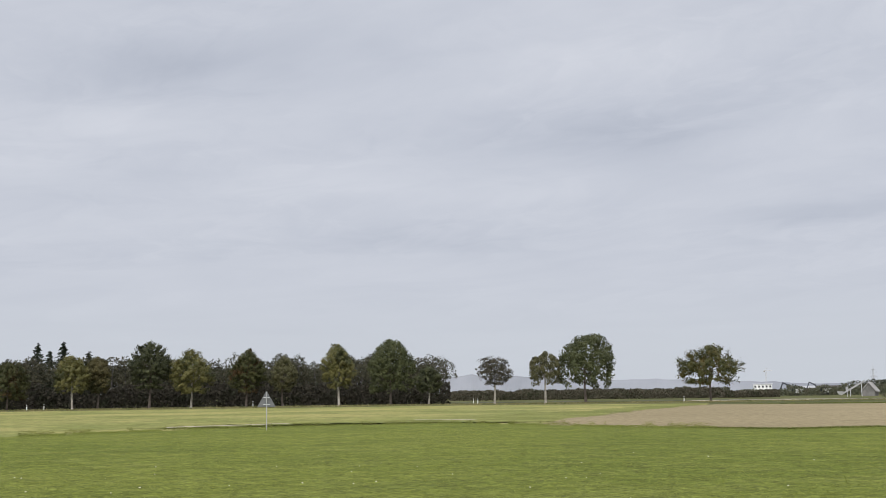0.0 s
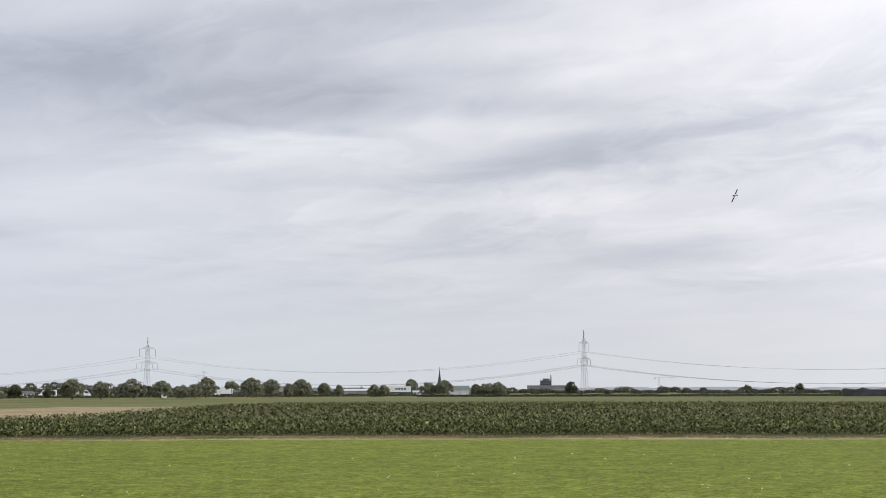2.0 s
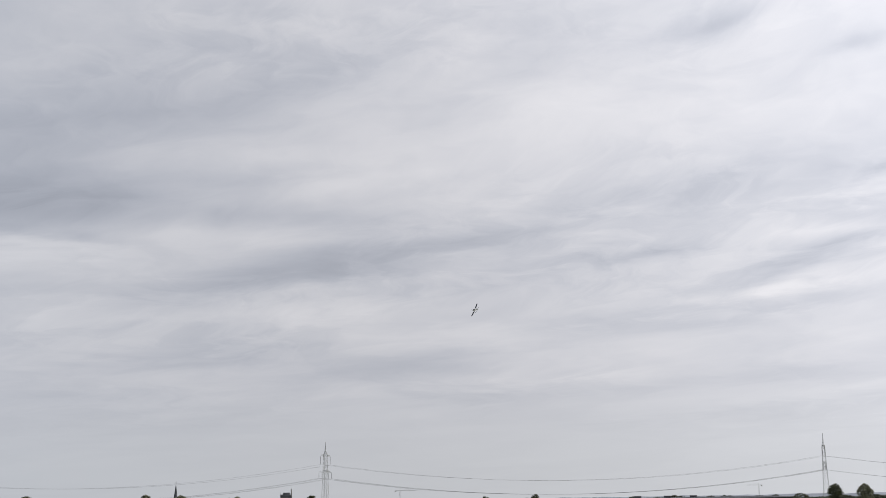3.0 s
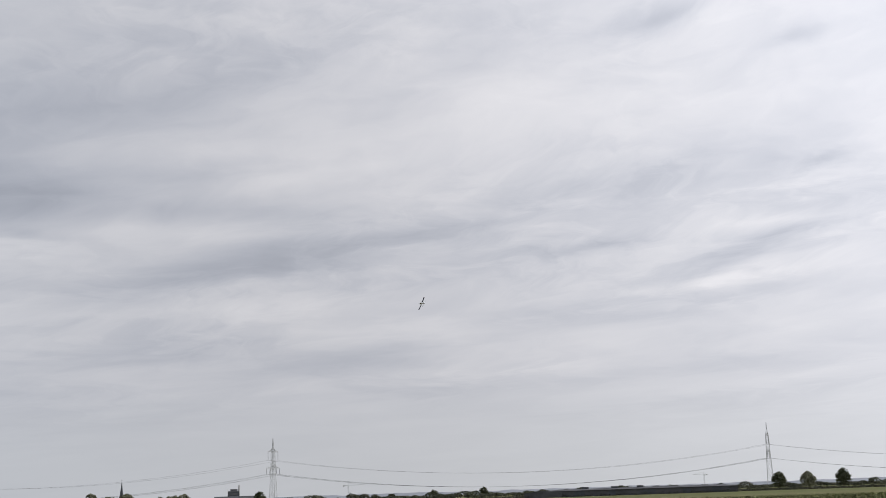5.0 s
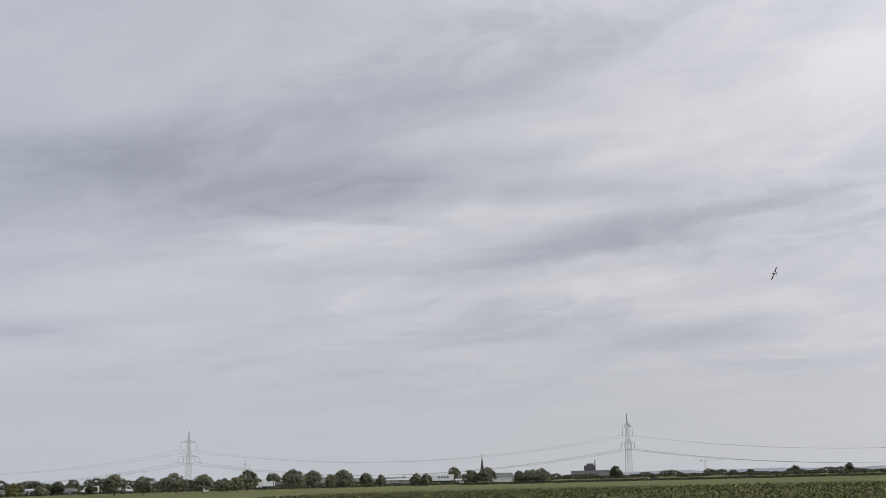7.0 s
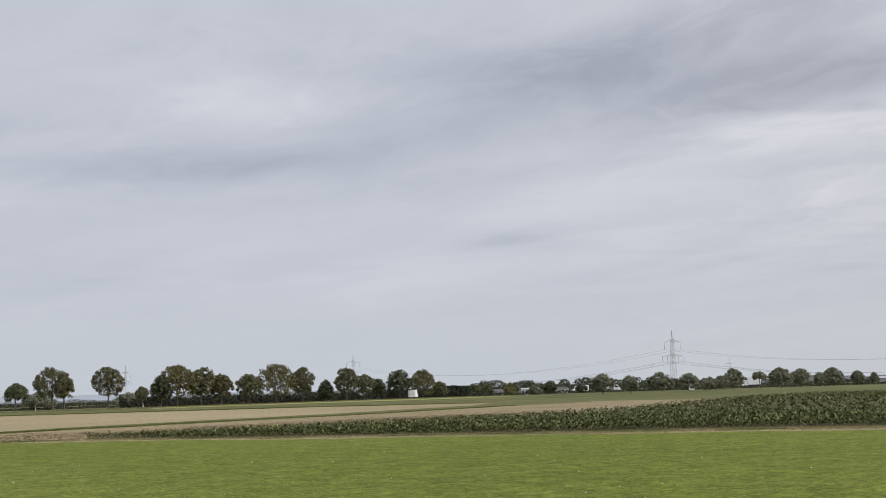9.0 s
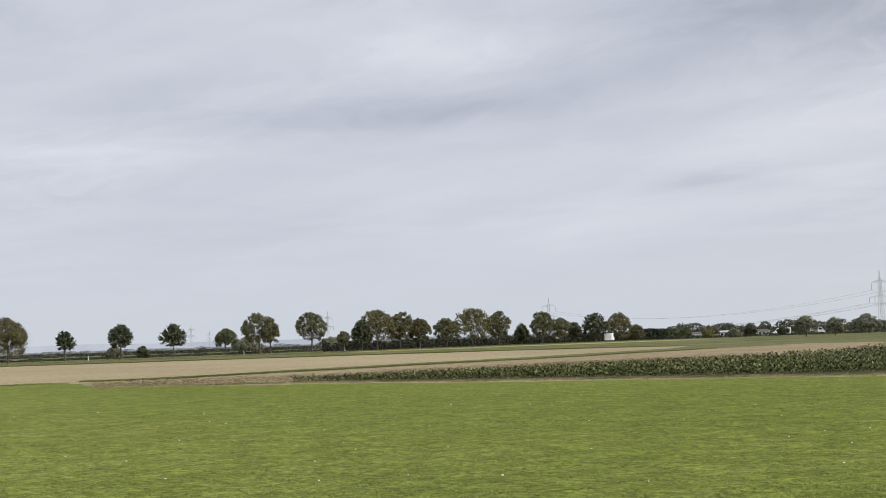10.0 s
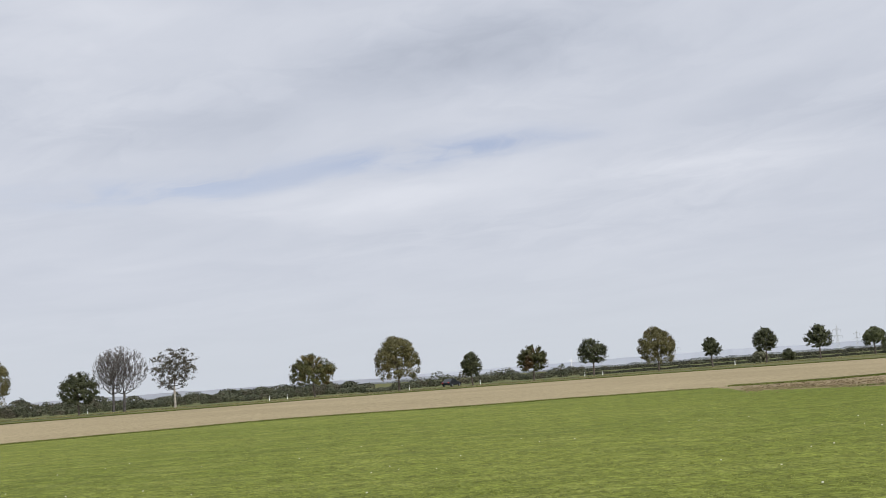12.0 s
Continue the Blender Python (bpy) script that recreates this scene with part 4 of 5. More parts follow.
tree(51.25, 349, 3.8, 3.4, 0.10, "dull", "at the village edge", "village trees")
tree(51.83, 353, 5.2, 6.3, 0.10, "dull", "at the village edge", "village trees")
tree(52.82, 363, 4.2, 3.8, 0.10, "dull", "at the village edge", "village trees")
tree(53.49, 363, 3.5, 2.8, 0.10, "dull", "at the village edge", "village trees")
tree(55.05, 363, 3.5, 4.1, 0.05, "dull", "at the village edge", "village trees")
tree(55.49, 363, 3.4, 3.8, 0.05, "dull", "at the village edge", "village trees")
tree(56.75, 660, 8.0, 7.2, 0.10, "dull", "at the village edge", "village trees")
tree(57.47, 363, 4.2, 5.4, 0.10, "dull", "at the village edge", "village trees")
tree(58.19, 363, 4.9, 5.7, 0.10, "dull", "at the village edge", "village trees")
tree(59.66, 363, 3.7, 3.8, 0.10, "dull", "at the village edge", "village trees")
tree(60.18, 363, 4.0, 5.9, 0.05, "dull", "at the village edge", "village trees")
tree(60.64, 363, 4.2, 5.0, 0.05, "dull", "at the village edge", "village trees")
tree(86.66, 500, 6.4, 5.6, 0.05, "dark", "at the far field edge", "field trees")
tree(87.9, 520, 6.2, 6.6, 0.05, "dull", "at the far field edge", "field trees")
tree(89.3, 480, 6.6, 5.8, 0.05, "dark", "at the far field edge", "field trees")
tree(71.6, 640, 4.2, 5.0, 0.05, "dark", "at the far field edge", "field trees")
tree(73.8, 640, 5.0, 4.6, 0.05, "dark", "at the far field edge", "field trees")
tree(63.9, 560, 5.6, 6.0, 0.05, "dark", "at the far field edge", "field trees")
tree(11.4, 262, 2.6, 3.6, 0.05, "dull", "on the far field edge", "field trees")
tree(12.6, 275, 2.5, 3.0, 0.05, "dark", "on the far field edge", "field trees")
tree(17.2, 300, 4.0, 8.0, 0.05, "dull", "on the far field edge", "field trees")
tree(20.9, 330, 3.5, 9.0, 0.05, "dull", "on the far field edge", "field trees")


def fir(heading, dist, height, width, seed):
    rng = np.random.default_rng(seed)
    ob = thing("fir_tree", "tall dark fir tree rising above the wood", "tree", "firs", facing(heading, dist))
    part("trunk", Solid().tube([(0, 0, -0.1), (0, 0, height * 0.5), (0, 0, height)], [0.22, 0.14, 0.03], 6), BARK, ob)
    cs, ways = [], []
    whorls = int(height / 0.62)
    for k in range(whorls):  # drooping boughs in whorls, shorter towards the tip
        s = (k + 0.4) / whorls
        for j in range(9):
            lift = rng.normal(0, 0.30)
            reach = (0.55 * width * (1 - s) ** 0.9 + 0.22) * rng.uniform(0.45, 1.2)
            a = 0.7 * j + 1.3 * k + rng.normal(0, 0.2)
            along = rng.random((26, 1)) ** 0.7
            droop = np.array([math.cos(a) * reach, math.sin(a) * reach, -0.34 * reach])
            cs.append(droop * along + [0, 0, height * (0.16 + 0.83 * s) + lift] + rng.normal(0, 1, (26, 3)) * np.array([0.12, 0.12, 0.05]) * (0.4 + reach))
            ways.append(rng.normal(0, 0.4, (26, 3)) + np.array([0, 0, 1.0]))
    v, f = leaf_cards(rng, np.concatenate(cs), 0.17, np.concatenate(ways), 0.3)
    part("crown", quads("crown", v, f), FIR, ob)


fir(-68.0, 248, 11.9, 6.5, 31)
fir(-66.95, 250, 12.4, 6.8, 32)
fir(-65.9, 255, 10.8, 6.0, 33)
fir(-67.5, 256, 11.0, 6.2, 34)


# ---- the crop ----
CROP_BACK = [(19, 60), (20, 60.3), (27, 62), (33.9, 69), (37.7, 77), (43, 94), (46, 120), (50, 171), (54, 186), (62, 182), (100, 176)]


def build_crop():
    rng = np.random.default_rng(41)
    places, reach = [], []
    j = 0
    while j < 105:
        deep = 0.75 * j if j < 30 else 22.5 + 1.5 * (j - 30) if j < 90 else 112.5 + 3.0 * (j - 90)
        gap = 0.13 if j < 14 else 0.32 if j < 30 else 0.8 if j < 90 else 1.3
        h = np.arange(19.2, 97.0, math.degrees(gap / (50 + deep)))
        h = h + rng.normal(0, 0.03, len(h))
        d = between(CROP_EDGE, h) + deep + rng.normal(0, 0.06, len(h))
        keep = (d < between(CROP_BACK, h)) & (rng.random(len(h)) > 0.05)
        h, d = h[keep], d[keep]
        places.append(np.stack([d * np.sin(np.radians(h)), d * np.cos(np.radians(h)), between([(20, 0.28), (27, 0.36), (40, 0.41), (100, 0.47)], h)], 1))
        reach.append(np.full(len(h), 1.0 if j < 30 else 1.9))
        j += 1
    p, wide = np.concatenate(places), np.concatenate(reach)
    vs = []
    for leaf in range(14):  # kite-shaped leaves up the stem, the upper ones steeper
        if leaf == 9:  # the far rows need no more
            p, wide = p[wide < 1.5], wide[wide < 1.5]
        k = len(p)
        a = rng.uniform(0, 2 * math.pi, k)
        out = np.stack([np.cos(a), np.sin(a), 0 * a], 1)
        side = np.stack([-np.sin(a), np.cos(a), 0 * a], 1)
        tall = p[:, 2] * rng.uniform(0.85, 1.08, k)
        up = (leaf + 0.5) / 14
        size = (rng.uniform(0.08, 0.18, k) * wide ** 0.7)[:, None]
        foot = p * np.array([1, 1, 0]) + np.stack([0 * a, 0 * a, tall * (0.08 + 0.66 * up)], 1) + out * (rng.uniform(0.0, 0.16, k) * wide ** 0.5)[:, None]
        rise = np.array([[0, 0, 1.0]]) * rng.uniform(0.2, 1.0, (k, 1))
        mid = foot + (out * 0.4 + rise * 0.6) * size
        tip = foot + (out * 0.9 + rise * (0.5 + 0.5 * up)) * size
        s = side * size * rng.uniform(0.16, 0.26, (k, 1))
        vs.append(np.stack([foot, mid + s, tip, mid - s], 1).reshape(-1, 3))
    v = np.concatenate(vs)
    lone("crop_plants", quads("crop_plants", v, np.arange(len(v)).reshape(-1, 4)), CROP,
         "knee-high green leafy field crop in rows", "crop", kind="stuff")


build_crop()


# ---- grass ----
def blades(name, p, height, width, mat, label, seed, per=4, lean=0.5):
    """Tufts of a few bent blades, one three-cornered blade each."""
    rng = np.random.default_rng(seed)
    vs = []
    for k in range(per):
        a = rng.uniform(0, 2 * math.pi, len(p))
        out = np.stack([np.cos(a), np.sin(a), 0 * a], 1)
        side = np.stack([-np.sin(a), np.cos(a), 0 * a], 1) * (width * rng.uniform(0.6, 1.3, (len(p), 1)))
        tall = height * rng.uniform(0.5, 1.3, (len(p), 1))
        foot = p + rng.normal(0, width * 2.0, p.shape) * np.array([1, 1, 0])
        vs.append(np.stack([foot - side, foot + side, foot + out * tall * lean + np.array([[0, 0, 1.0]]) * tall], 1).reshape(-1, 3))
    v = np.concatenate(vs)
    return lone(name, quads(name, v, np.arange(len(v)).reshape(-1, 3)), mat, label, "grass", kind="stuff")


def lawn_points(count, near, far, seed, bias=1.0):
    rng = np.random.default_rng(seed)
    h = rng.uniform(-74, 98, count)
    d = near + (far - near) * rng.random(count) ** bias
    keep = d < between(LAWN_EDGE, h) - 0.5
    h, d = np.radians(h[keep]), d[keep]
    return np.stack([d * np.sin(h), d * np.cos(h), np.full(len(h), 0.03)], 1)


def tufted(p, seed, keep=0.5):
    """Leaves points only where the grass is a little taller."""
    rng = np.random.default_rng(seed)
    thick = np.array([noise.noise((x * 0.9, y * 0.9, seed)) + 0.6 * noise.noise((x * 3.1, y * 3.1, seed)) for x, y, z in p])
    return p[thick + rng.normal(0, 0.25, len(p)) > keep - 0.5]


blades("grass", lawn_points(90000, 11.5, 62, 51, 1.9), 0.014, 0.011, BLADE, "short mown grass blades of the lawn", 52, 3, 2.0)
blades("grass", tufted(lawn_points(80000, 11.5, 62, 53, 1.7), 54, 0.55), 0.013, 0.013, BLADE, "tufts of slightly longer grass on the lawn", 55, 3, 2.2)


near_lawn = np.random.default_rng(56).uniform(-12.5, 12.5, (16000, 2))
near_lawn = near_lawn[np.hypot(near_lawn[:, 0], near_lawn[:, 1]) < 12.2]
blades("grass", np.column_stack([near_lawn, np.full(len(near_lawn), 0.03)]), 0.017, 0.008, BLADE, "short mown grass blades round the middle of the lawn", 57, 3, 1.9)


def edge_points(table, h0, h1, count, spread, seed, z=0.02, patchy=None, fade=0.0):
    """Places along an edge, which wavers as the fields' outlines do."""
    rng = np.random.default_rng(seed)
    h = rng.uniform(h0, h1, count)
    if fade:
        h = h[rng.random(count) < np.minimum(1, np.minimum(h - h0, h1 - h) / fade)]
    if patchy is not None:
        h = h[np.array([noise.noise((x * 0.7, seed, 0)) + 0.7 * noise.noise((x * 2.3, seed, 2)) > patchy for x in h])]
    count = len(h)
    d = between(table, h)
    waver = []
    for a, b in zip(h, d):
        p = at(a, b)
        waver.append(1 + 0.012 * noise.noise((p.x * 0.2, p.y * 0.2, 1)))
    d = d * np.array(waver) + rng.normal(0, spread, count)
    h = np.radians(h)
    return np.stack([d * np.sin(h), d * np.cos(h), np.full(len(h), z)], 1)


blades("rough_grass", edge_points(LAWN_EDGE, -40, 9.5, 12000, 0.5, 61, fade=5.0), 0.065, 0.022, DARK_BLADE, "taller uncut grass along the lawn's edge", 62, 3, 0.5)
blades("rough_grass", edge_points(LAWN_EDGE, -75, -38, 15000, 1.5, 75, patchy=-0.25), 0.022, 0.03, BLADE, "uneven tufts where the lawn runs out into the meadow", 76, 3, 0.7)
blades("rough_grass", edge_points([(a, b + 4) for a, b in LAWN_EDGE], -75, -38, 9000, 3.6, 77, patchy=0.0), 0.022, 0.035, ROUGH, "pale tufts of uncut grass on the meadow's edge", 78, 3, 0.7)
blades("dry_grass", edge_points([(a, b + 2.2) for a, b in LAWN_EDGE], 10.5, 98, 11000, 0.8, 63), 0.04, 0.02, DRY_BLADE, "dry straw-coloured grass between lawn and crop", 64, 3, 0.6)
blades("weeds", edge_points([(9, 75), (14, 75), (24, 88.5), (32, 104), (38, 130)], 10, 38, 4500, 0.7, 65), 0.07, 0.05, DARK_BLADE, "green weeds along the stubble", 66, 3, 1.4)
blades("stalks", edge_points([(10, 66), (20, 66), (30, 78), (40, 88)], 10.5, 40, 4500, 4.0, 69), 0.035, 0.05, STUBBLE, "dry stalks standing on the stubble", 70, 3, 0.6)
blades("verge_grass", edge_points([(-75, 200), (-38, 203), (-30, 215), (-15, 209), (0, 214), (20, 255), (35, 330)], -75, 36, 10000, 4.5, 67), 0.2, 0.06, DRY_BLADE, "long dry grass on the road verge", 68, 3, 0.5)


blades("ditch_grass", edge_points([(-37, 165), (-30, 161), (-23, 166), (-9.5, 183), (-2, 187), (6, 187), (18, 180), (29, 175), (37, 163)], -37, 37, 11000, 1.0, 73, patchy=-0.7, fade=6.0), 0.11, 0.06, DARK_BLADE,
       "uncut dark grass in the ditch behind the tilled field", 74, 3, 0.4)


def build_flowers():
    rng = np.random.default_rng(71)
    p = lawn_points(190, 12, 36, 72, 1.0)
    s = Solid()
    for x, y, z in p:
        r = rng.uniform(0.006, 0.017)
        top = z + 0.04
        rim = [(x + r * math.cos(k * 1.0472), y + r * math.sin(k * 1.0472), top) for k in range(6)]
        s.prism([(a, b, top - 0.012) for a, b, c in rim], rim)
    lone("lawn_flowers", s, PETAL, "small pale flowers and fallen leaves scattered on the lawn", "flowers", kind="stuff")


build_flowers()


# ---- power line ----
def pylon_parts(height=50.0):
    """Lattice body, two crossarms and their insulators."""
    def half(z):
        return float(np.interp(z / height, (0, 0.53, 0.79, 0.87, 1.0), (2.4, 1.4, 1.15, 0.32, 0.1)))
    levels = [0, 5.5, 10.5, 15, 19, 22.5, 25.5, 28, 31, 34, 37, 39.5, 43, 46.5, 50]
    levels = [z * height / 50 for z in levels]
    body = Solid()
    corners = [(-1, -1), (1, -1), (1, 1), (-1, 1)]
    for z0, z1 in zip(levels, levels[1:]):
        a, b = half(z0), half(z1)
        for k, (sx, sy) in enumerate(corners):
            tx, ty = corners[(k + 1) % 4]
            body.tube([(sx * a, sy * a, z0), (sx * b, sy * b, z1)], 0.13, 4)
            body.tube([(sx * a, sy * a, z0), (tx * b, ty * b, z1)], 0.06, 4)
            body.tube([(tx * a, ty * a, z0), (sx * b, sy * b, z1)], 0.06, 4)
            body.tube([(sx * b, sy * b, z1), (tx * b, ty * b, z1)], 0.06, 4)
    arms, hangers = [], []
    for z, reach in ((height * 0.785, 8.6), (height * 0.53, 11.2)):
        arm = Solid()
        for side in (-1, 1):
            for y in (-0.9, 0.9):
                arm.tube([(0, y, z), (side * reach, 0, z)], 0.09, 4)
                arm.tube([(0, y, z + 2.6), (side * reach, 0, z)], 0.09, 4)
            for k in range(1, 6):
                x = side * reach * k / 6
                top, w = 2.6 * (1 - k / 6), 0.9 * (1 - k / 6)
                for y in (-w, w):
                    arm.tube([(x, y, z), (x, y, z + top)], 0.07, 4)
                    arm.tube([(x, y, z), (x - side * reach / 6, y * 1.2, z + top + 0.43)], 0.07, 4)
            for x in ((side * reach * 0.97, side * reach * 0.5) if reach > 10 else (side * reach * 0.97,)):
                drop = 6.6 if reach < 10 else 4.6
                hang = Solid().tube([(x, 0, z), (x, 0, z - 1.0), (x, 0, z - drop + 0.9), (x, 0, z - drop)], [0.06, 0.15, 0.15, 0.06], 6)
                hangers.append(hang)
        arms.append(arm)
    return body, arms, hangers


def pylon(heading, dist, line_heading, size=1.0):
    body, arms, hangers = pylon_parts()
    turn = -radians(line_heading)
    ob = thing("pylon", "tall grey steel lattice pylon with two crossarms", "pylon", "pylons",
               Matrix.LocRotScale(at(heading, dist), Euler((0, 0, turn)), (size, size, size)))
    part("lattice", body, STEEL, ob)
    for a in arms:
        part("crossarm", a, STEEL, ob)
    for h in hangers:
        part("insulator", h, CABLE, ob)
    return ob


LINE = [(30.74, 1560), (45.05, 1150), (64.5, 1020), (86.3, 1045), (106, 1200)]
LINE_POINTS = [at(h, d) for h, d in LINE]
LINE_TURNS = []
ARM_TURN = 19.0  # the crossarms stand askew to the line
for i in range(len(LINE)):
    way_ = LINE_POINTS[min(i + 1, len(LINE) - 1)] - LINE_POINTS[max(i - 1, 0)]
    LINE_TURNS.append(math.degrees(math.atan2(way_.x, way_.y)) + ARM_TURN)
main_pylon = pylon(*LINE[0], LINE_TURNS[0])
for (h, d), turn in list(zip(LINE, LINE_TURNS))[1:]:
    copy_thing(main_pylon, Matrix.LocRotScale(at(h, d), Euler((0, 0, -radians(turn))), (1, 1, 1)))
# other lines, far out on the plain
for h, d, turn, size in ((20.75, 1850, 60, 1.0), (14.7, 2600, 40, 1.0), (15.5, 3200, 40, 0.9), (7.75, 2400, 20, 0.95), (6.3, 3000, 60, 0.9), (-24.2, 3000, 60, 1.0), (-31.6, 2700, 100, 1.0), (47.5, 2600, 50, 1.0)):
    copy_thing(main_pylon, Matrix.LocRotScale(at(h, d), Euler((0, 0, -radians(turn))), (size, size, size)))


def wire(name, a, b, sag, radius, label):
    pts = []
    for k in range(25):
        s = k / 24
        p = a.lerp(b, s)
        p.z -= 4 * sag * s * (1 - s)
        pts.append(p)
    lone(name, Solid().tube(pts, radius, 4), CABLE, label, "cable", "power cables")


for i in range(len(LINE) - 1):
    for x, z in ((-10.9, 21.9), (10.9, 21.9), (-5.6, 21.9), (5.6, 21.9), (-8.3, 32.6), (8.3, 32.6)):
        ends = []
        for k in (i, i + 1):
            t = radians(LINE_TURNS[k])
            ends.append(LINE_POINTS[k] + Vector((math.cos(t) * x, -math.sin(t) * x, z)))
        wire("power_cable", ends[0], ends[1], 15.5, 0.065, "dark sagging power cable between two pylons")


# ---- buildings ----
def house(heading, dist, w, d, eaves, ridge_h, wall, roof, label, turn=0.0, windows=3, gable=False, name="house", rows=1):
    ob = thing(name, label, "house" if name == "house" else "building", "far buildings", facing(heading, dist, turn))
    part("wall", Solid().box(-w / 2, w / 2, -d / 2, d / 2, 0, eaves), wall, ob)
    o = 0.35
    r = Solid()
    if gable:  # the gable end looks at the camera
        part("gable", Solid().prism([(-w / 2, -d / 2, eaves), (w / 2, -d / 2, eaves), (0, -d / 2, ridge_h)],
                                    [(-w / 2, d / 2, eaves), (w / 2, d / 2, eaves), (0, d / 2, ridge_h)]), wall, ob)
        for s in (-1, 1):
            e = (s * (w / 2 + o), eaves - o * 0.6)
            r.prism([(e[0], -d / 2 - o, e[1]), (0, -d / 2 - o, ridge_h), (0, -d / 2 - o, ridge_h + 0.22), (e[0], -d / 2 - o, e[1] + 0.22)],
                    [(e[0], d / 2 + o, e[1]), (0, d / 2 + o, ridge_h), (0, d / 2 + o, ridge_h + 0.22), (e[0], d / 2 + o, e[1] + 0.22)])
    elif ridge_h > eaves:
        r.prism([(-w / 2 - o, -d / 2 - o, eaves), (-w / 2 - o, d / 2 + o, eaves), (-w / 2 - o, 0, ridge_h)],
                [(w / 2 + o, -d / 2 - o, eaves), (w / 2 + o, d / 2 + o, eaves), (w / 2 + o, 0, ridge_h)])
    else:
        r.box(-w / 2 - 0.15, w / 2 + 0.15, -d / 2 - 0.15, d / 2 + 0.15, eaves, eaves + 0.3)
    part("roof", r, roof, ob)
    for row in range(rows):
        for k in range(windows):
            x = -w / 2 + w * (k + 0.5) / windows
            z = eaves * (0.35 + row) / rows
            ww, hh = min(1.1, w / windows * 0.5), min(1.3, eaves / rows * 0.42)
            win = part("window", Solid().box(x - ww / 2 - 0.08, x + ww / 2 + 0.08, -d / 2 - 0.06, -d / 2, z - 0.08, z + hh + 0.08), WHITE, ob)
            part("pane", Solid().box(x - ww / 2, x + ww / 2, -d / 2 - 0.08, -d / 2 - 0.05, z, z + hh), GLASS, win)
    return ob


house(37.15, 362, 2.6, 4, 1.25, 1.8, PLASTER, ROOF, "small white house among the village gardens", 20)
house(38.6, 366, 3.4, 4, 1.5, 1.9, PLASTER, GREY_ROOF, "white house with a grey roof among shrubs", -15)
house(40.0, 374, 3.6, 4, 1.4, 1.9, PLASTER, ROOF, "white house with a dark roof among shrubs", 25)
house(54.15, 620, 13, 9, 1.9, 2.7, CONCRETE, GREY_ROOF, "long low grey farm hall", 0, 0, name="hall")
house(57.05, 600, 5.0, 6, 1.3, 1.9, PLASTER, GREY_ROOF, "low pale house beside the white hall", 0, 3)
house(58.85, 570, 9.0, 9, 2.2, 4.0, PLASTER, GREEN_ROOF, "farm hall with a green sheet roof", 0, 0, name="hall")
house(50.4, 1400, 60, 20, 7, 9, CONCRETE, GREY_ROOF, "long pale far halls on the horizon", 0, 0, name="hall")
house(62.95, 1440, 50, 14, 4.6, 7.6, CONCRETE, HALL_ROOF, "low grey works building", 0, 6, name="factory")
house(-36.2, 620, 8.5, 8, 4.4, 4.9, WHITE, GREY_ROOF, "white building with several windows beyond the fields", 0, 5, name="house", rows=2)
house(-34.2, 640, 14, 8, 2.6, 3.6, CONCRETE, GREY_ROOF, "low grey sheds beyond the fields", 10, 0, name="shed")
house(-31.75, 330, 3.0, 4, 1.2, 3.2, SHED_WALL, CONCRETE, "small grey shed with a gabled roof", -12, 0, True, name="shed")
house(-29.4, 300, 2.0, 3, 2.4, 2.4, WHITE, GREY_ROOF, "small white cabin behind the hedge", 0, 1, name="cabin")
house(-33.4, 560, 10, 6, 2.2, 3.4, BRICK, ROOF, "low dark farm building", 20, 3, name="house")


def long_hall():
    ob = thing("long_hall", "very long low dark hall with roof boxes", "building", "", Matrix.LocRotScale(at(80.6, 357), Euler((0, 0, radians(-80.6))), (0.85, 0.85, 0.74)))
    part("wall", Solid().box(-31, 31, -8, 8, 0, 2.2), DARK_WALL, ob)
    part("roof", Solid().prism([(-31.4, -8.4, 2.2), (-31.4, 8.4, 2.2), (-25, 0, 2.8)], [(31.4, -8.4, 2.2), (31.4, 8.4, 2.2), (27, 0, 2.8)]), HALL_ROOF, ob)
    for x in (-16.8, -7.3, 0.8):
        part("roof_box", Solid().box(x - 1.1, x + 1.1, -2, 0.5, 2.5, 3.4, 0.2), HALL_ROOF, ob)
    part("annexe", Solid().prism([(-36, -9.5, 0), (-24, -9.5, 0), (-24, -9.5, 1.7), (-30, -9.5, 2.6), (-36, -9.5, 1.7)],
                                 [(-36, -8.1, 0), (-24, -8.1, 0), (-24, -8.1, 1.7), (-30, -8.1, 2.6), (-36, -8.1, 1.7)]), HALL_ROOF, ob, "grey gabled annexe")
    for x, w in ((-20, 3.2), (-9, 2.2), (1.5, 4.0), (14, 2.4), (23, 3.0)):
        part("door", Solid().box(x, x + w, -8.12, -7.98, 0.1, 1.8), SLATE, ob)


long_hall()


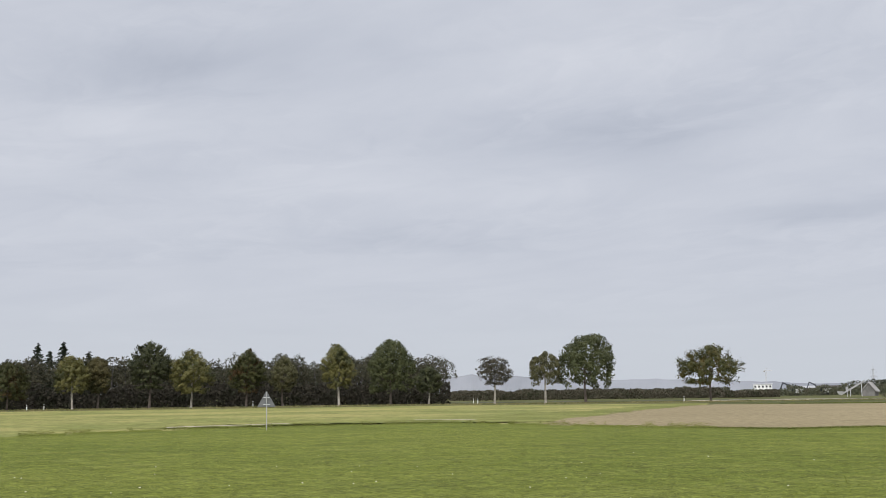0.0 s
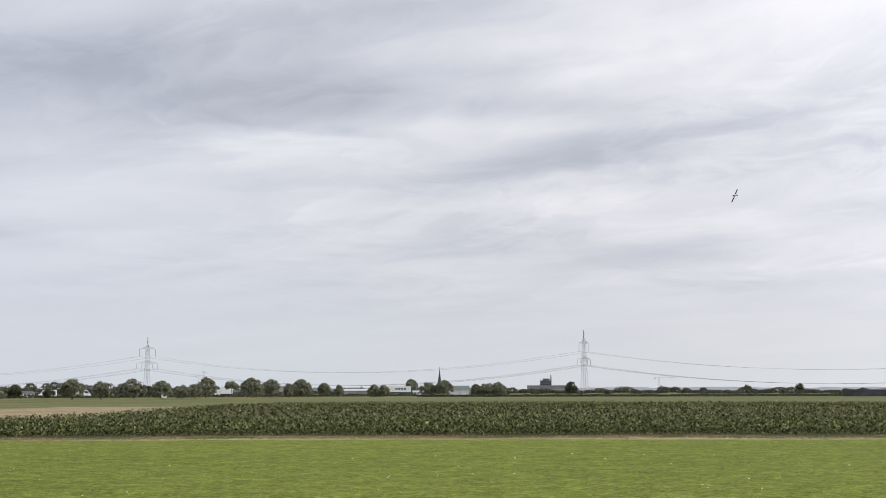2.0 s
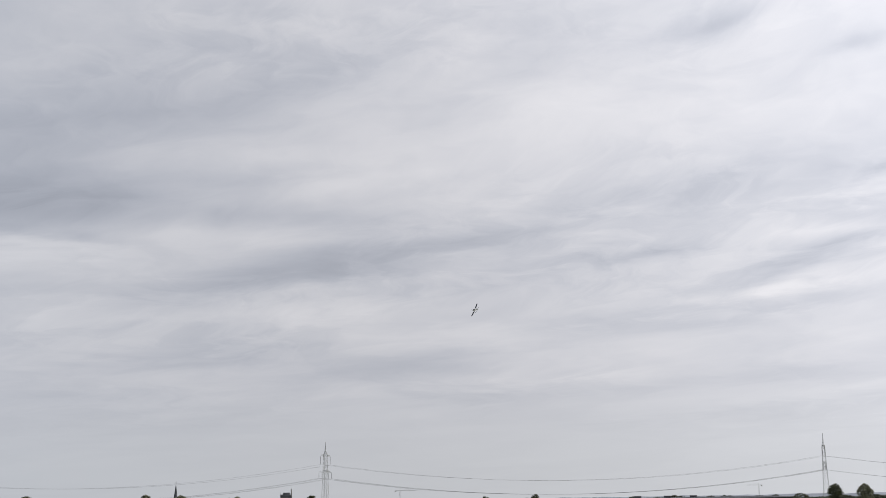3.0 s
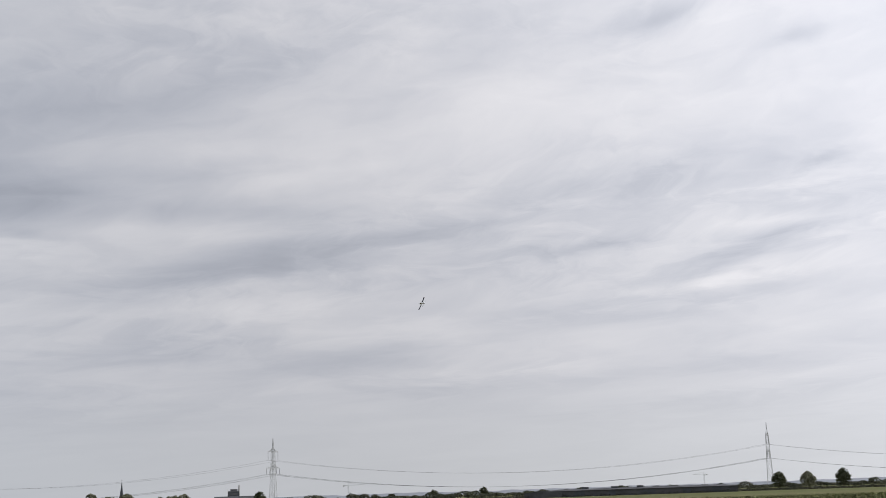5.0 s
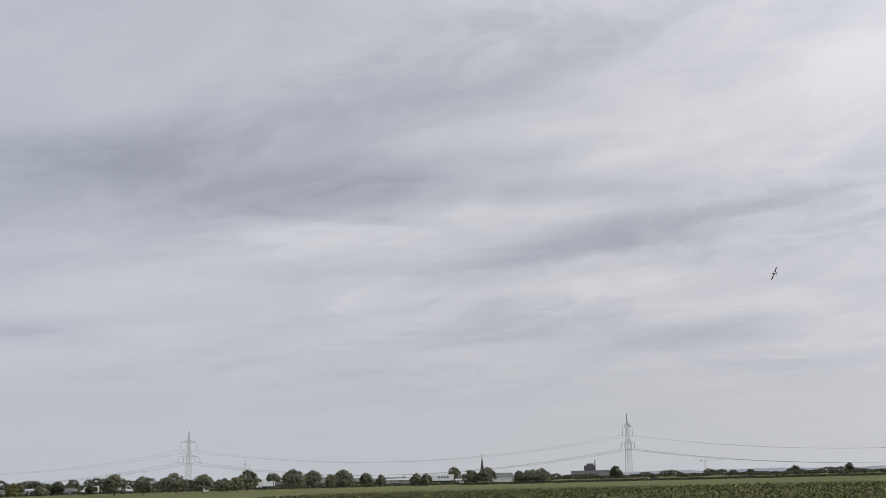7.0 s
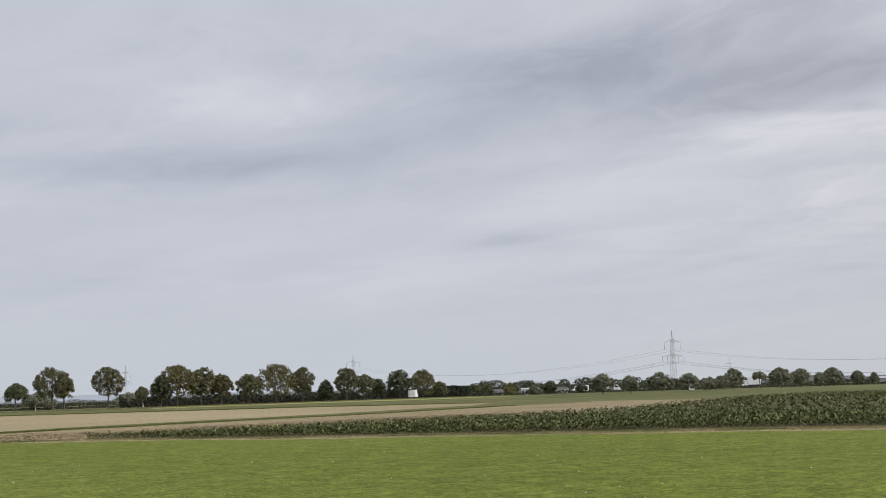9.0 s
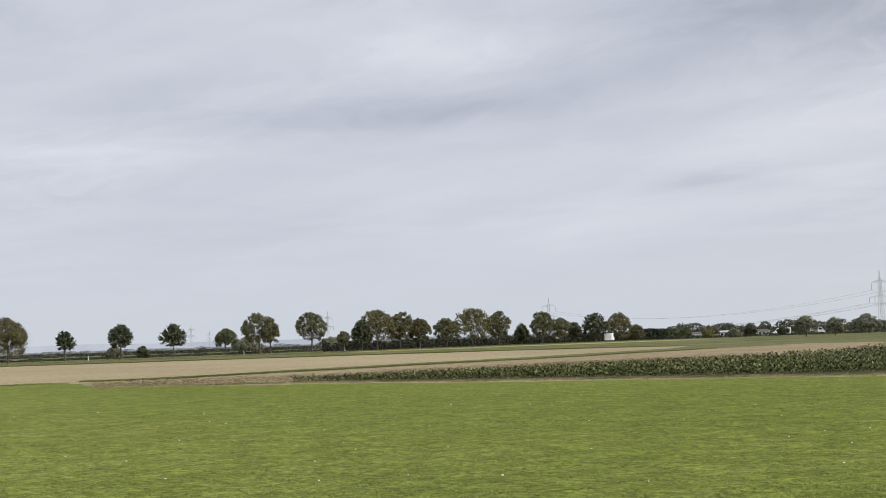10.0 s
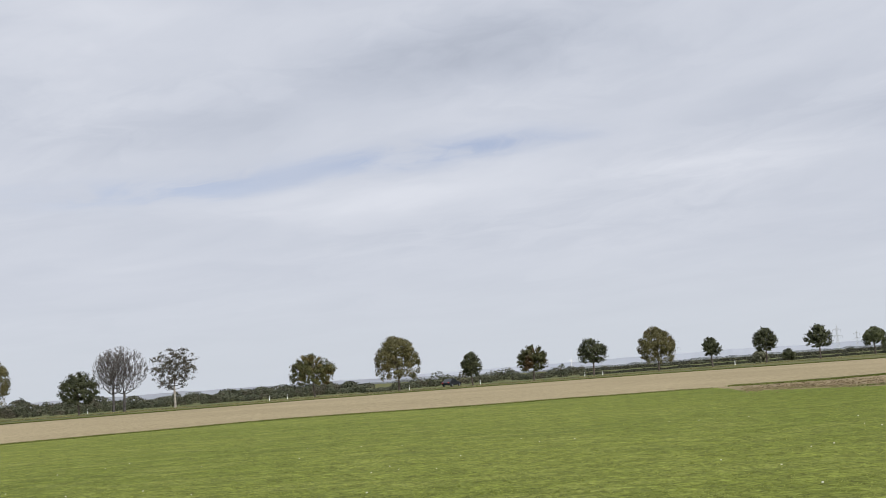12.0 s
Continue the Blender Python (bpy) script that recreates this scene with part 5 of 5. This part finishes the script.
def church():
    ob = thing("church", "slender dark church spire above the trees", "church", "", facing(58.0, 1300))
    part("tower", Solid().box(-2.3, 2.3, -2.3, 2.3, 0, 8.0, 0.3), BRICK, ob)
    ring8 = lambda r, z: [(r * math.cos(k * math.pi / 4 + 0.39), r * math.sin(k * math.pi / 4 + 0.39), z) for k in range(8)]
    part("spire", Solid().loft([ring8(2.9, 8.0), ring8(1.9, 11.0), ring8(1.0, 17.5), ring8(0.1, 24.5)]), SLATE, ob)
    part("cross", Solid().box(-0.08, 0.08, -0.08, 0.08, 24.3, 26.6).box(-0.7, 0.7, -0.08, 0.08, 25.5, 25.7), CABLE, ob)
    part("nave", Solid().prism([(-10, 2, 0), (10, 2, 0), (10, 2, 5), (0, 2, 9), (-10, 2, 5)], [(-10, 26, 0), (10, 26, 0), (10, 26, 5), (0, 26, 9), (-10, 26, 5)]), BRICK, ob)
    for s in (-1, 1):
        part("louvre", Solid().box(s * 1.0 - 0.5, s * 1.0 + 0.5, -2.4, -2.28, 5, 7.2), SLATE, ob)


church()


def works_tower():
    ob = thing("works_tower", "square dark works tower with a thin chimney", "tower", "", facing(62.77, 1500))
    part("tower_block", Solid().box(-6.5, 6.5, -6, 6, 0, 13.6, 0.3), WORKS_WALL, ob)
    part("penthouse", Solid().box(-3.5, 4.5, -4, 4, 13.6, 15.8, 0.3), WORKS_WALL, ob)
    part("chimney", Solid().tube([(6.2, 0, 0), (6.2, 0, 14), (6.2, 0, 20)], [0.9, 0.8, 0.7], 10), CONCRETE, ob)
    part("mast", Solid().tube([(-6.3, 0, 13), (-6.3, 0, 16.5)], [0.25, 0.15], 6), STEEL, ob)
    for k in range(4):
        part("band", Solid().box(-6.6, 6.6, -6.12, -5.9, 2.5 + 3 * k, 3.3 + 3 * k), SLATE, ob)


works_tower()


def crane(heading, dist, height, jib, side):
    ob = thing("crane", "thin far tower crane with a long jib", "crane", "cranes", facing(heading, dist))
    mast = Solid()
    for x in (-0.7, 0.7):
        for y in (-0.7, 0.7):
            mast.tube([(x, y, 0), (x, y, height)], 0.14, 4)
    for k in range(int(height / 2)):
        mast.tube([(-0.7, -0.7, 2 * k), (0.7, -0.7, 2 * k + 2)], 0.09, 4)
        mast.tube([(0.7, 0.7, 2 * k), (-0.7, 0.7, 2 * k + 2)], 0.09, 4)
    part("mast", mast, STEEL, ob)
    part("jib", Solid().tube([(-side * jib * 0.25, 0, height), (side * jib, 0, height)], 0.3, 4).tube([(0, 0, height + 3), (side * jib * 0.8, 0, height + 0.4)], 0.12, 4)
         .tube([(0, 0, height), (0, 0, height + 3)], 0.2, 4), STEEL, ob)
    part("counterweight", Solid().box(-side * jib * 0.25 - 0.8, -side * jib * 0.25 + 0.8, -0.7, 0.7, height - 1.6, height), CONCRETE, ob)


def wind_turbine(heading, dist, hub):
    ob = thing("wind_turbine", "small pale wind turbine far out on the plain", "wind turbine", "", facing(heading, dist))
    part("tower", Solid().tube([(0, 0, 0), (0, 0, hub * 0.5), (0, 0, hub)], [0.9, 0.7, 0.5], 10), WHITE, ob)
    part("nacelle", Solid().box(-0.8, 0.8, -2.2, 2.6, hub - 0.8, hub + 0.9, 0.3), WHITE, ob)
    part("hub", Solid().loft([[(0.8 * s * math.cos(k * 1.0472), y, hub + 0.8 * s * math.sin(k * 1.0472)) for k in range(6)] for s, y in ((1, -2.2), (0.8, -2.9), (0.2, -3.4))]), WHITE, ob)
    for k in range(3):
        a = radians(20 + 120 * k)
        c, s = math.cos(a), math.sin(a)
        def section(r, w):
            return [(r * s + w * c, -2.9, hub + r * c - w * s), (r * s, -3.15, hub + r * c), (r * s - w * c, -2.9, hub + r * c + w * s), (r * s, -2.7, hub + r * c)]
        part("blade", Solid().loft([section(0.5, 0.45), section(3.0, 0.75), section(11.0, 0.25)]), WHITE, ob)


wind_turbine(3.15, 3600, 25.0)
crane(67.8, 1800, 19, 24, 1)
crane(-36.05, 1500, 24, 7, 1)
crane(83.5, 1900, 19, 16, -1)


def excavator(heading, dist, turn):
    ob = thing("excavator", "grey excavator with a raised boom in the yard", "excavator", "excavators", facing(heading, dist, turn))
    for y in (-1.0, 1.0):
        part("track", Solid().prism([(-1.7, y - 0.3, 0.2), (-1.4, y - 0.3, 0.0), (1.4, y - 0.3, 0.0), (1.7, y - 0.3, 0.2), (1.4, y - 0.3, 0.75), (-1.4, y - 0.3, 0.75)],
                                    [(-1.7, y + 0.3, 0.2), (-1.4, y + 0.3, 0.0), (1.4, y + 0.3, 0.0), (1.7, y + 0.3, 0.2), (1.4, y + 0.3, 0.75), (-1.4, y + 0.3, 0.75)]), BLACK, ob)
    part("body", Solid().box(0.1, 2.3, -1.2, 1.2, 0.85, 2.0, 0.2), WHITE, ob)
    part("cab", Solid().box(-0.9, 0.6, -1.2, 0.1, 0.85, 2.7, 0.15), GLASS, ob)
    part("boom", Solid().tube([(-0.5, 0.4, 1.2), (-2.2, 0.4, 3.2), (-3.8, 0.4, 3.9)], [0.35, 0.32, 0.22], 4), SLATE, ob)
    part("stick", Solid().tube([(-3.7, 0.4, 3.9), (-4.4, 0.4, 2.2)], [0.24, 0.16], 4), SLATE, ob)
    part("bucket", Solid().prism([(-4.8, 0.0, 1.5), (-4.2, 0.0, 1.4), (-4.1, 0.0, 2.2), (-4.5, 0.0, 2.3)], [(-4.8, 0.8, 1.5), (-4.2, 0.8, 1.4), (-4.1, 0.8, 2.2), (-4.5, 0.8, 2.3)]), BLACK, ob)
    return ob


digger = excavator(-33.7, 390, 10)
copy_thing(digger, facing(-34.85, 395, -15))


def conveyor(heading, dist, turn):
    ob = thing("conveyor", "pale inclined conveyor belt on legs beside the shed", "conveyor", "", facing(heading, dist, turn))
    part("belt_frame", Solid().prism([(-3.4, -0.4, 0.2), (-3.4, 0.4, 0.2), (-3.4, 0.4, 0.65), (-3.4, -0.4, 0.65)], [(2.2, -0.4, 3.5), (2.2, 0.4, 3.5), (2.2, 0.4, 3.95), (2.2, -0.4, 3.95)]), GREY_ROOF, ob)
    for x, z in ((-1.2, 1.5), (1.4, 3.0)):
        for y in (-0.5, 0.5):
            part("leg", Solid().tube([(x, y * 1.4, 0), (x, y * 0.7, z)], 0.09, 6), STEEL, ob)
    part("hopper", Solid().prism([(-3.9, -0.5, 0.4), (-3.0, -0.5, 0.4), (-3.0, 0.5, 0.4), (-3.9, 0.5, 0.4)], [(-4.3, -0.8, 1.2), (-2.8, -0.8, 1.2), (-2.8, 0.8, 1.2), (-4.3, 0.8, 1.2)]), STEEL, ob)


conveyor(-32.35, 322, 0)
house(45.8, 370, 1.6, 3, 3.0, 3.9, WHITE, GREY_ROOF, "small white tower house among the trees", 0, 1, name="house", rows=2)


# ---- beside the road ----
def marker_post(heading, dist):
    ob = thing("marker_post", "white roadside marker post with a black band", "post", "roadside posts", facing(heading, dist))
    part("post", Solid().box(-0.07, 0.07, -0.05, 0.05, 0, 0.62, 0.02).prism([(-0.07, -0.05, 0.76), (0.07, -0.05, 0.76), (0.07, 0.05, 0.76), (-0.07, 0.05, 0.76)],
         [(-0.06, -0.05, 0.83), (0.06, -0.05, 0.83), (0.06, 0.05, 0.89), (-0.06, 0.05, 0.89)]), WHITE, ob)
    part("band", Solid().box(-0.071, 0.071, -0.051, 0.051, 0.62, 0.76, 0.02), BLACK, ob)
    return ob


first_post = marker_post(-68.4, 204)
for h in (-67.7, -58.8, -48.95, -48.75, -39.6, -28.15, -27.7, -18.3, -10.47, -9.67, -4.2, -1.0, 3.7, 4.5, 10.3, 17.0, 21.5):
    copy_thing(first_post, facing(h, road_at(max(h, -38)) + (1.5 if h > -38 else -19)))


def warning_sign():
    ob = thing("traffic_sign", "triangular traffic sign seen from its grey back, on a pale post", "sign", "", facing(-58.2, 64.5, 12))
    c = Vector((0, 0.03, 1.45))
    tri = []
    for k in range(3):  # rounded corners
        a = math.pi / 2 + k * 2 * math.pi / 3
        tip = Vector((math.cos(a), 0, math.sin(a))) * 0.47
        for s in (-0.35, 0, 0.35):
            tri.append(c + tip + Vector((math.cos(a + s), 0, math.sin(a + s))) * 0.05)
    part("plate", Solid().prism([p + Vector((0, 0.012, 0)) for p in tri], [p - Vector((0, 0.012, 0)) for p in tri]), SIGN_BACK, ob)
    part("post", Solid().tube([(0, -0.03, -0.1), (0, -0.03, 1.93)], 0.024, 10), GREY_ROOF, ob)
    for z in (1.3, 1.65):
        part("clamp", Solid().box(-0.16, 0.16, -0.03, 0.02, z - 0.02, z + 0.02), STEEL, ob)


warning_sign()


def board_sign(heading, dist):
    ob = thing("sign_board", "white road sign on a post", "sign", "", facing(heading, dist))
    part("post", Solid().tube([(0, 0, 0), (0, 0, 2.2)], 0.05, 8), STEEL, ob)
    part("board", Solid().box(-0.28, 0.28, -0.08, -0.05, 1.5, 2.25, 0.0), GREY_ROOF, ob)


board_sign(-32.7, 290)


def wheel(parent, x, y, r, w):
    t = part("wheel", Solid().tube([(x, y - w / 2, r), (x, y - w / 2 + 0.03, r), (x, y + w / 2 - 0.03, r), (x, y + w / 2, r)], [r * 0.9, r, r, r * 0.9], 14), RUBBER, parent)
    part("rim", Solid().tube([(x, y - w / 2 - 0.012, r), (x, y + w / 2 + 0.012, r)], r * 0.6, 12), SIGN_BACK, t)


def side_loft(profile, half, inset):
    """A body from a side outline (x, z), narrowed at its flanks."""
    mid = (min(z for x, z in profile) + max(z for x, z in profile)) / 2
    cx = sum(x for x, z in profile) / len(profile)
    def ring_at(y, s):
        return [(cx + (x - cx) * s, y, mid + (z - mid) * s) for x, z in profile]
    return Solid().loft([ring_at(-half, 1 - inset), ring_at(-half * 0.9, 1), ring_at(half * 0.9, 1), ring_at(half, 1 - inset)])


def car(heading, dist, turn):
    ob = thing("car", "dark saloon car on the country road", "car", "", facing(heading, dist, turn, 0.05))
    part("body", side_loft([(-2.15, 0.35), (2.15, 0.35), (2.2, 0.65), (1.2, 0.9), (-1.9, 0.95), (-2.2, 0.75)], 0.87, 0.04), CAR_PAINT, ob)
    part("cabin", side_loft([(-1.75, 0.94), (1.05, 0.9), (0.35, 1.38), (-1.0, 1.42)], 0.74, 0.06), GLASS, ob)
    part("roof", side_loft([(-1.05, 1.40), (0.4, 1.38), (0.25, 1.45), (-0.9, 1.47)], 0.68, 0.03), CAR_PAINT, ob)
    for x in (-1.35, 1.35):
        for y in (-0.78, 0.78):
            wheel(ob, x, y, 0.31, 0.2)
    for y in (-0.6, 0.6):
        part("headlight", Solid().box(2.12, 2.2, y - 0.15, y + 0.15, 0.6, 0.74), WHITE, ob)
        part("tail_light", Solid().box(-2.22, -2.15, y - 0.15, y + 0.15, 0.7, 0.85), RED, ob)


def box_truck(heading, dist, turn):
    ob = thing("box_truck", "white box truck with a dark chassis", "truck", "trucks", facing(heading, dist, turn, 0.05))
    part("box", Solid().box(-2.6, 1.5, -1.15, 1.15, 0.85, 3.1, 0.04), WHITE, ob)
    part("cab", side_loft([(1.55, 0.5), (3.2, 0.5), (3.25, 1.3), (2.9, 2.2), (1.55, 2.3)], 1.02, 0.03), WHITE, ob)
    part("windscreen", Solid().prism([(3.24, -0.85, 1.35), (3.24, 0.85, 1.35), (2.93, 0.8, 2.12), (2.93, -0.8, 2.12)],
                                     [(3.27, -0.85, 1.36), (3.27, 0.85, 1.36), (2.96, 0.8, 2.14), (2.96, -0.8, 2.14)]), GLASS, ob)
    part("chassis", Solid().box(-2.6, 2.6, -0.45, 0.45, 0.45, 0.85), BLACK, ob)
    for x in (-1.6, 2.3):
        for y in (-0.9, 0.9):
            wheel(ob, x, y, 0.42, 0.26)


def van(heading, dist, turn):
    ob = thing("van", "white delivery van standing far off", "van", "vans", facing(heading, dist, turn, 0.0))
    part("body", side_loft([(-2.5, 0.4), (2.5, 0.4), (2.55, 0.95), (1.9, 1.25), (1.3, 2.1), (-2.45, 2.2)], 0.95, 0.03), WHITE, ob)
    part("side_window", side_loft([(0.6, 1.3), (1.65, 1.3), (1.25, 1.9), (0.6, 1.9)], 0.97, 0.01), GLASS, ob)
    for x in (-1.6, 1.6):
        for y in (-0.84, 0.84):
            wheel(ob, x, y, 0.34, 0.22)


def lorry(heading, dist, turn):
    ob = thing("lorry", "white articulated lorry with four dark squares on its trailer", "lorry", "", facing(heading, dist, turn))
    part("trailer", Solid().box(-6.4, 6.4, -1.25, 1.25, 1.15, 3.95, 0.06), WHITE, ob)
    for k in range(4):
        part("panel_mark", Solid().box(-0.9 + 1.35 * k, 0.0 + 1.35 * k, -1.28, -1.24, 2.3, 3.1), SLATE, ob, "dark square mark")
    part("chassis", Solid().box(-6.0, 6.2, -0.9, 0.9, 0.7, 1.15), BLACK, ob)
    part("cab", Solid().prism([(-9.0, -1.2, 0.5), (-6.9, -1.2, 0.5), (-6.9, -1.2, 3.3), (-8.6, -1.2, 3.3), (-9.0, -1.2, 2.2)],
                              [(-9.0, 1.2, 0.5), (-6.9, 1.2, 0.5), (-6.9, 1.2, 3.3), (-8.6, 1.2, 3.3), (-9.0, 1.2, 2.2)]), CAR_PAINT, ob, "dark cab")
    part("cab_window", Solid().box(-8.6, -7.8, -1.23, -1.19, 2.1, 2.9), GLASS, ob)
    for x in (-8.2, -6.0, 3.2, 4.4, 5.6):
        for y in (-1.05, 1.05):
            wheel(ob, x, y, 0.5, 0.3)


lorry(56.1, 600, 0)
car(-2.3, road_at(-2.3) + 3.5, 62)
van(33.4, road_at(33.4) - 1.5, 82)
box_truck(48.42, 420, 180)
van(40.9, 372, 180)
van(42.35, 372, 0)


# ---- the model aeroplane ----
def aeroplane(where):
    ob = thing("model_aeroplane", "white model aeroplane with dark outer wings and red tips, flying", "model aeroplane", "", where)
    def oval(x, ry, rz, cz, k=12):
        return [(x, ry * math.cos(2 * math.pi * i / k), cz + rz * math.sin(2 * math.pi * i / k)) for i in range(k)]
    part("fuselage", Solid().loft([oval(0.42, 0.035, 0.04, 0), oval(0.36, 0.06, 0.065, 0), oval(0.15, 0.07, 0.085, 0.005), oval(-0.1, 0.06, 0.08, 0.01),
                                   oval(-0.4, 0.035, 0.05, 0.02), oval(-0.7, 0.012, 0.03, 0.035)]), WHITE, ob)
    part("canopy", Solid().loft([oval(0.2, 0.02, 0.015, 0.08), oval(0.1, 0.045, 0.045, 0.085), oval(-0.05, 0.045, 0.045, 0.085), oval(-0.2, 0.015, 0.012, 0.08)]), GLASS, ob)
    def panel(name, mat, y0, y1, x0, c0, x1, c1, z0, z1, thick, label=""):
        def rib(y, x, c, z):
            return [(x + c / 2, y, z), (x + c * 0.3, y, z + thick), (x - c * 0.2, y, z + thick * 0.7), (x - c / 2, y, z), (x, y, z - thick * 0.4)]
        part(name, Solid().loft([rib(y0, x0, c0, z0), rib(y1, x1, c1, z1)]), mat, ob, label)
    for s in (-1, 1):
        panel("inner_wing", WHITE, s * 0.05, s * 0.20, 0.08, 0.29, 0.075, 0.275, -0.045, -0.034, 0.024, "white inner wing")
        panel("wing", SLATE, s * 0.20, s * 0.66, 0.075, 0.275, 0.06, 0.225, -0.034, -0.008, 0.022, "dark outer wing")
        panel("wing_tip", RED, s * 0.66, s * 0.68, 0.06, 0.225, 0.055, 0.19, -0.008, -0.007, 0.018, "red wing tip")
        panel("tailplane", WHITE, s * 0.01, s * 0.26, -0.62, 0.17, -0.65, 0.11, 0.04, 0.04, 0.008)
    part("fin", Solid().prism([(-0.54, -0.008, 0.05), (-0.54, 0.008, 0.05), (-0.72, 0.008, 0.05), (-0.72, -0.008, 0.05)],
                              [(-0.64, -0.006, 0.25), (-0.64, 0.006, 0.25), (-0.74, 0.006, 0.25), (-0.74, -0.006, 0.25)]), WHITE, ob)
    part("spinner", Solid().loft([oval(0.42, 0.034, 0.034, 0), oval(0.46, 0.02, 0.02, 0), oval(0.48, 0.004, 0.004, 0)]), BLACK, ob)
    for s in (-1, 1):
        part("propeller_blade", Solid().prism([(0.44, -0.004, 0.0), (0.45, -0.004, 0.0), (0.45, 0.02, 0.0), (0.44, 0.02, 0.0)],
                                              [(0.445, 0.0, s * 0.14), (0.448, 0.0, s * 0.14), (0.448, 0.008, s * 0.14), (0.445, 0.008, s * 0.14)]), BLACK, ob)
    for x, y in ((0.3, 0.0), (0.0, 0.17), (0.0, -0.17)):
        leg = part("gear_leg", Solid().tube([(x, y * 0.4, -0.05), (x + 0.01, y, -0.17)], 0.006, 6), STEEL, ob)
        part("wheel", Solid().tube([(x + 0.01, y - 0.014, -0.18), (x + 0.01, y + 0.014, -0.18)], 0.034, 12), RUBBER, leg)
    return ob


# it banks steeply in a turn, far out over the fields
aeroplane(Matrix.Translation(at(71.3, 120, 1.7 + 120 * math.tan(radians(8.55)))) @ Euler((radians(-66), radians(-6), radians(18.7 + 28)), "XYZ").to_matrix().to_4x4())
